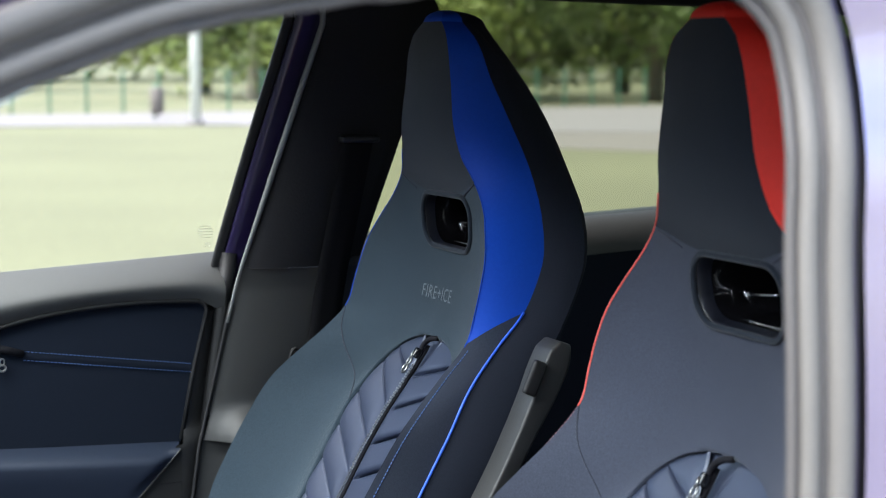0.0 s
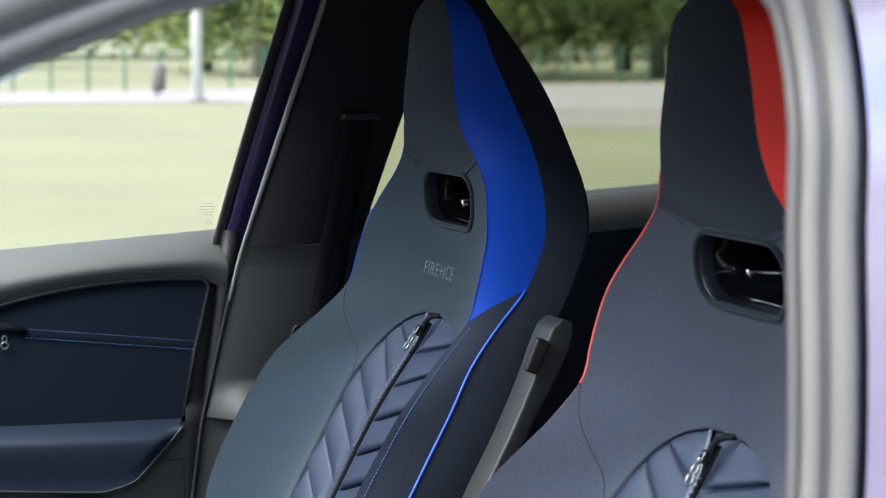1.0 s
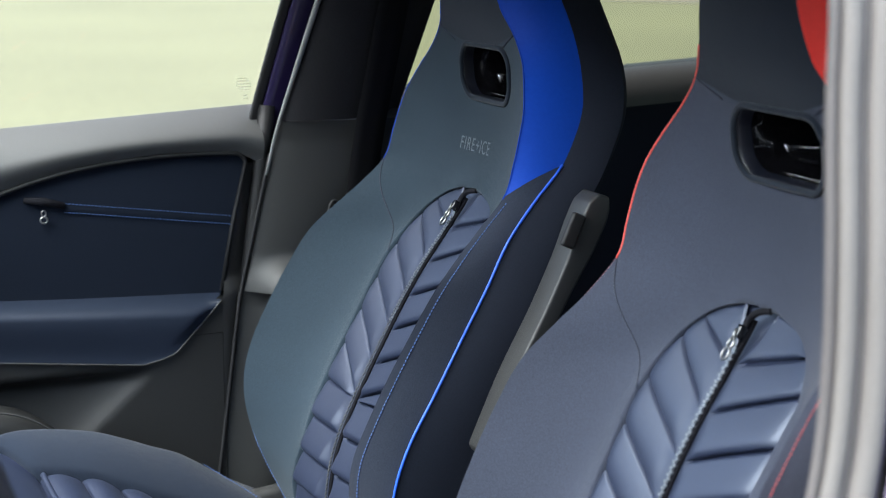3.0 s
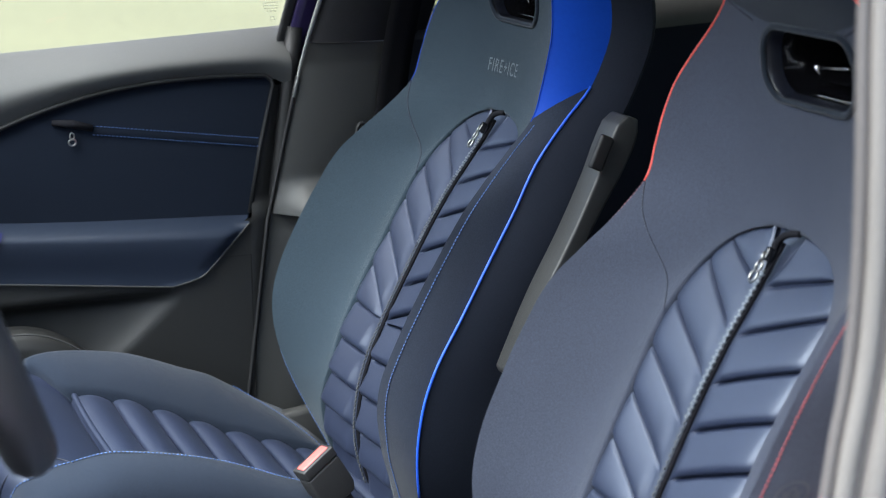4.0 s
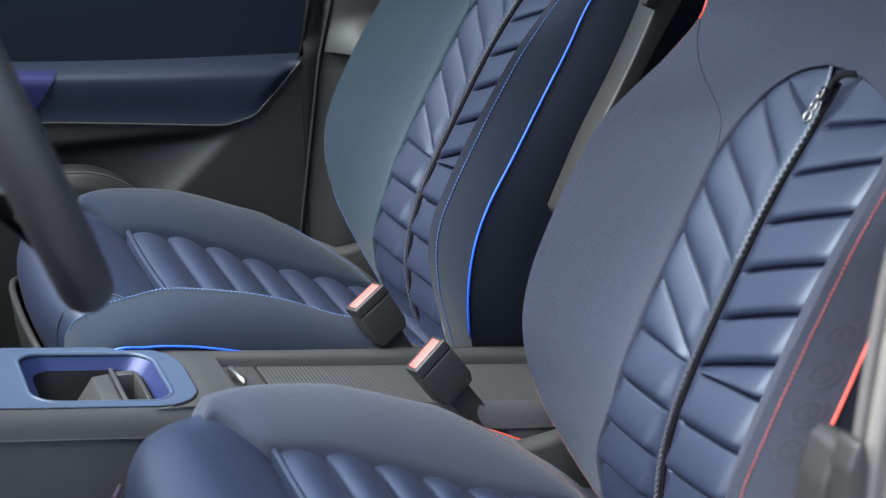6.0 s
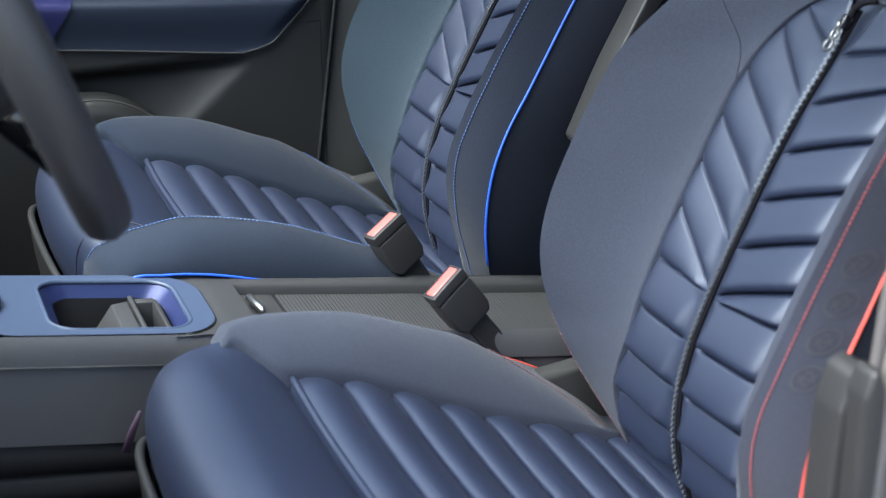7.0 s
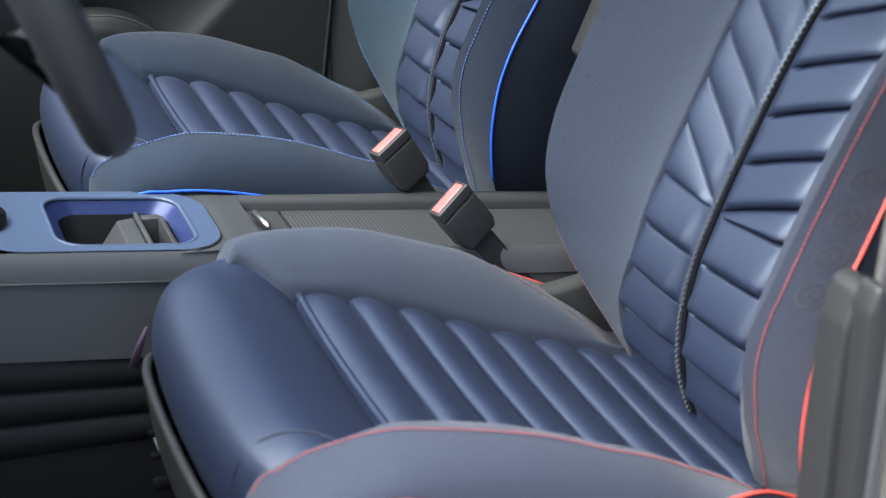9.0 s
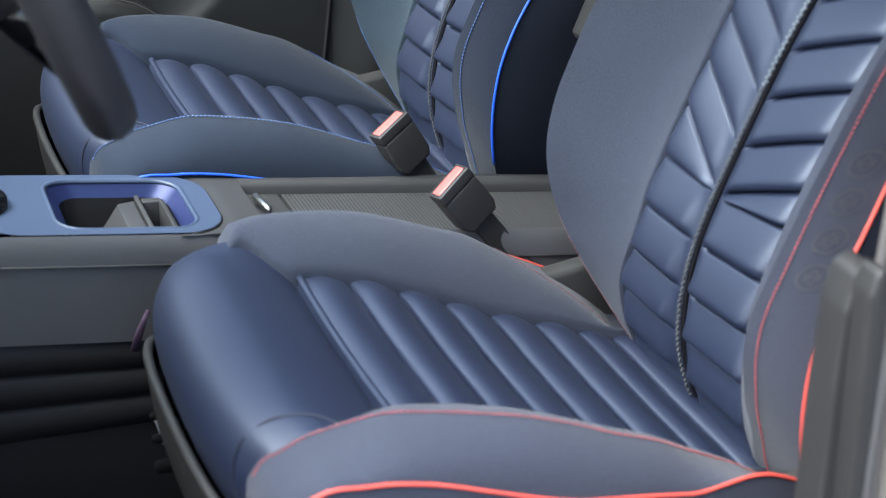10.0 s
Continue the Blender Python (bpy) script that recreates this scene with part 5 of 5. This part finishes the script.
def quilt(B, sg, lo, hi):
    """One padded chevron panel between two seams, each given by its heights at the zip and at the edge."""
    top = lo[0] > 1.04
    height = max((hi[0] + hi[1] - lo[0] - lo[1]) / 2, 0.02)
    full = lerp(0.0120, lerp(0.0066, 0.0048, smoothstep(0.94, 1.03, lo[0])), smoothstep(0.70, 0.92, lo[0]))

    def at(a, s):
        b = 0.5 - 0.5 * math.cos(math.pi * s)
        h0 = lerp(lo[0], lo[1], a**0.9)
        y0 = lerp(0.0040, max(insert_width(h0, sg), 0.012) + 0.002, a)
        if top:
            h1 = lerp(INSERT_TOP - 0.0015, lo[1] + 0.001, a ** (1.6 if sg > 0 else 4.0))
            y1 = max(insert_width(h1, sg) + 0.001, 0.0046 + 0.003 * a)
        else:
            h1 = lerp(hi[0], hi[1], a**0.9)
            y1 = lerp(0.0040, max(insert_width(h1, sg), 0.012) + 0.002, a)
        h, y = lerp(h0, h1, b), lerp(y0, y1, b)
        if not top:
            y = lerp(0.0040, max(insert_width(h, sg), 0.012) + 0.002, a)
        # the seams die out just before the zip, sooner on the flap side
        fade = smoothstep(0.06, 0.24, a) if sg > 0 else smoothstep(0.02, 0.13, a)
        out = max(1 - max(2 * a - 1, 0) ** 6, 0) ** 0.6
        groove = smoothstep(0.0, 0.0030, min(b, 1 - b) * height)
        arch = 1 - (1 - b / 0.24) ** 2 if b < 0.24 else 1 - ((b - 0.24) / 0.76) ** 1.35
        if sg > 0:
            k = smoothstep(0.74, 0.90, lo[0])
            arch = lerp(arch, 0.72 * 4 * b**0.8 * (1 - b**0.8), k)
        puff = 0.0040 + lerp(0.0022, full * arch, fade) - lerp(0.0052, 0.0032, smoothstep(0.94, 1.03, lo[0])) * fade * (1 - groove) - 0.0022 * smoothstep(0.05, 0.0, a)
        return B(back_front(h, y) + 0.0085 - puff * lerp(1, out, 0.5), sg * y, h)

    return sheet(at, 26, 30)


def flute(K, e0, e1, s, b):
    """One padded flute across the cushion."""
    a = 0.5 - 0.5 * math.cos(math.pi * s)
    t = 2 * b - 1
    x = lerp(e0, e1, a) + 0.004 * t * t
    y = 0.168 * t
    w = e1 - e0
    groove = smoothstep(0.0, 0.0026, min(a, 1 - a) * w)
    aa = a**0.85
    puff = (0.0050 + 0.0125 * 4 * aa * (1 - aa) * min(w / 0.05, 1.0) - 0.0050 * (1 - groove)) * (1 - 0.72 * abs(t) ** 7)
    return K(x, y, CUSH_MID(lerp(e0, e1, a)) - 0.006 + puff)


def lip_point(K, a, b):
    t = 2 * b - 1
    x, z = LIP[int(round(a * 26))]
    hw = lerp(0.172, CUSH_CREST(x)[0] - 0.002, smoothstep(-0.345, -0.40, x))
    if x > -0.472 and a < 0.6:
        z_end = min(CUSH_CREST(x)[1] - 0.004, z + 0.004)
    else:
        z_end = z - 0.012
    s = abs(t) ** 5
    if t > 0:
        hw = lerp(0.172, 0.203, smoothstep(-0.345, -0.40, x))
        s = t**8
        z_end = z + lerp(0.010, -0.014, smoothstep(-0.375, -0.450, x))
    return K(x + (0.012 * abs(t) ** 6 - 0.013 * (1 - t * t)) * smoothstep(-0.42, -0.48, x), hw * t, lerp(z, z_end, s))


def cushion_side(K, sg, a, b, pipe_lift):
    """The side of the cushion from the insert over the crest to the shell."""
    x = lerp(-0.4895, 0.055, a)
    yk, zk = CUSH_CREST(x)
    yp, zp = CUSH_PIPE(x)
    zp = min(zp + pipe_lift(x, sg), zk - 0.012 + 0.06 * smoothstep(-0.13, -0.03, x))
    if sg > 0:
        # the inboard front tucks in behind the roll
        w = smoothstep(-0.388, -0.440, x)
        yk, zk, yp, zp = yk - 0.014 * w, zk - 0.085 * w, lerp(yp, min(yp, 0.215), w), zp - 0.06 * w
    front = smoothstep(-0.345, -0.40, x)
    yi, zi = lerp(0.150, yk - 0.006, front), lerp(CUSH_MID(x) - 0.010, zk - (0.012 if sg < 0 else 0.045), front)
    if b < 0.08:
        t = b / 0.08
        y, z = lerp(yi, yi + lerp(0.003, 0.001, front), t), lerp(zi, lerp(CUSH_MID(x) + 0.013, zk - 0.006, front), t**0.6)
    elif b < 0.45:
        t = (b - 0.08) / 0.37
        y0i, z0i = yi + lerp(0.003, 0.001, front), lerp(CUSH_MID(x) + 0.013, zk - 0.006, front)
        y, z = bezier((y0i, z0i), (lerp(y0i, yk, 0.35), lerp(z0i, zk, 0.80)), (yk, zk), t)
    elif b < 0.75:
        t = (b - 0.45) / 0.30
        y, z = bezier((yk, zk), (lerp(yk, yp, 0.9), lerp(zk, zp, 0.25)), (yp, zp), t)
    else:
        t = (b - 0.75) / 0.25
        y, z = bezier((yp, zp), (yp + 0.002, lerp(zp, 0.60, 0.5)), (yp - 0.014, 0.60), t)
    return K(x, sg * y, z)


near_seat, NB, _ = front_seat("slate-blue fabric sports seat with red side panels and quilted insert", 0.0, 0.0, 0.0, 0.0, 0.0, RED, RED_PIPE, RED_THREAD, FABRIC, False)
far_seat, FB, _ = front_seat("fabric sports seat with blue side panels and quilted insert, cloth colour tinted for its light", 0.70, -0.005, 0.023, 0.010, 3.6, BLUE, BLUE_PIPE, BLUE_THREAD, FAR_FABRIC_TINT, True)


# ---- small details ----
def words(text, size, at, mat, parent, name="lettering", label=""):
    """Lettering laid on a surface: at(u, v) gives the place of a point u across and v up."""
    cu = bpy.data.curves.new("words", "FONT")
    cu.body, cu.size, cu.align_x, cu.align_y = text, size, "CENTER", "CENTER"
    cu.space_character = 1.12
    tmp = new("words", cu)
    me = bpy.data.meshes.new_from_object(tmp.evaluated_get(bpy.context.evaluated_depsgraph_get()))
    bpy.data.objects.remove(tmp)
    bpy.data.curves.remove(cu)
    bm = bmesh.new()
    bm.from_mesh(me)
    bpy.data.meshes.remove(me)
    bmesh.ops.subdivide_edges(bm, edges=bm.edges[:], cuts=1)
    for v in bm.verts:
        v.co = at(v.co.x, v.co.y)
    return part(name, bm, mat, parent, label, smooth=False)


words("FIRE+ICE", 0.0255, lambda u, v: FB(back_front(1.162 + v, 0.013 - u * 0.80) - 0.0012, 0.013 - u * 0.80, 1.162 + v), PRINT, far_seat, label="pale grey printed lettering")
# plastic cover on the inboard flank of the far seat
COVER = smooth_line([(0.082, 0.858), (0.122, 0.945), (0.164, 1.022), (0.196, 1.090), (0.212, 1.130), (0.222, 1.148), (0.236, 1.156), (0.247, 1.150), (0.247, 1.132), (0.234, 1.100), (0.199, 1.040), (0.146, 0.940), (0.108, 0.864), (0.097, 0.848), (0.086, 0.850)], 44)
bm = prism(COVER, 1, 0.388, 0.43, 0.004, 3)
cover = part("flank_cover", bm, GREY_TRIM, far_seat, "grey plastic cover with a small button")
part("cover_button", box((-0.009, 0.380, -0.021), (0.009, 0.390, 0.021), 0.004, None, Matrix.Translation((0.196, 0, 1.115)) @ Matrix.Rotation(radians(24), 4, "Y"), 3), DARK_PLASTIC, cover)


def embossed_ring(h, k, r=0.0115):
    """A faint round emblem printed on the near seat's outer bolster."""
    def on(u, v):
        x, y = back_side(h + v, k + u)
        return NB(x - 0.0004, -y - 0.0006, h + v)

    bm = bmesh.new()
    n = 36
    for r0, r1 in ((0.82, 1.0),):
        ring0 = [bm.verts.new(on(r * r0 * math.cos(2 * math.pi * i / n) / 0.050, r * r0 * math.sin(2 * math.pi * i / n))) for i in range(n)]
        ring1 = [bm.verts.new(on(r * r1 * math.cos(2 * math.pi * i / n) / 0.050, r * r1 * math.sin(2 * math.pi * i / n))) for i in range(n)]
        for i in range(n):
            bm.faces.new((ring0[i], ring0[(i + 1) % n], ring1[(i + 1) % n], ring1[i]))
    for ang, off in ((60, -0.3), (60, 0.3), (120, -0.3), (120, 0.3), (0, 0.0)):
        c, s = math.cos(radians(ang)), math.sin(radians(ang))
        q = [bm.verts.new(on((r * (u * c - (off + v) * s)) / 0.050, r * (u * s + (off + v) * c))) for u, v in ((-0.5, -0.07), (0.5, -0.07), (0.5, 0.07), (-0.5, 0.07))]
        bm.faces.new(q)
    part("emblem", bm, EMBOSS, near_seat, "faint round embossed emblem", smooth=False)


for h, k in ((0.853, 0.60), (0.884, 0.60), (0.915, 0.60), (0.946, 0.60)):
    embossed_ring(h, k)
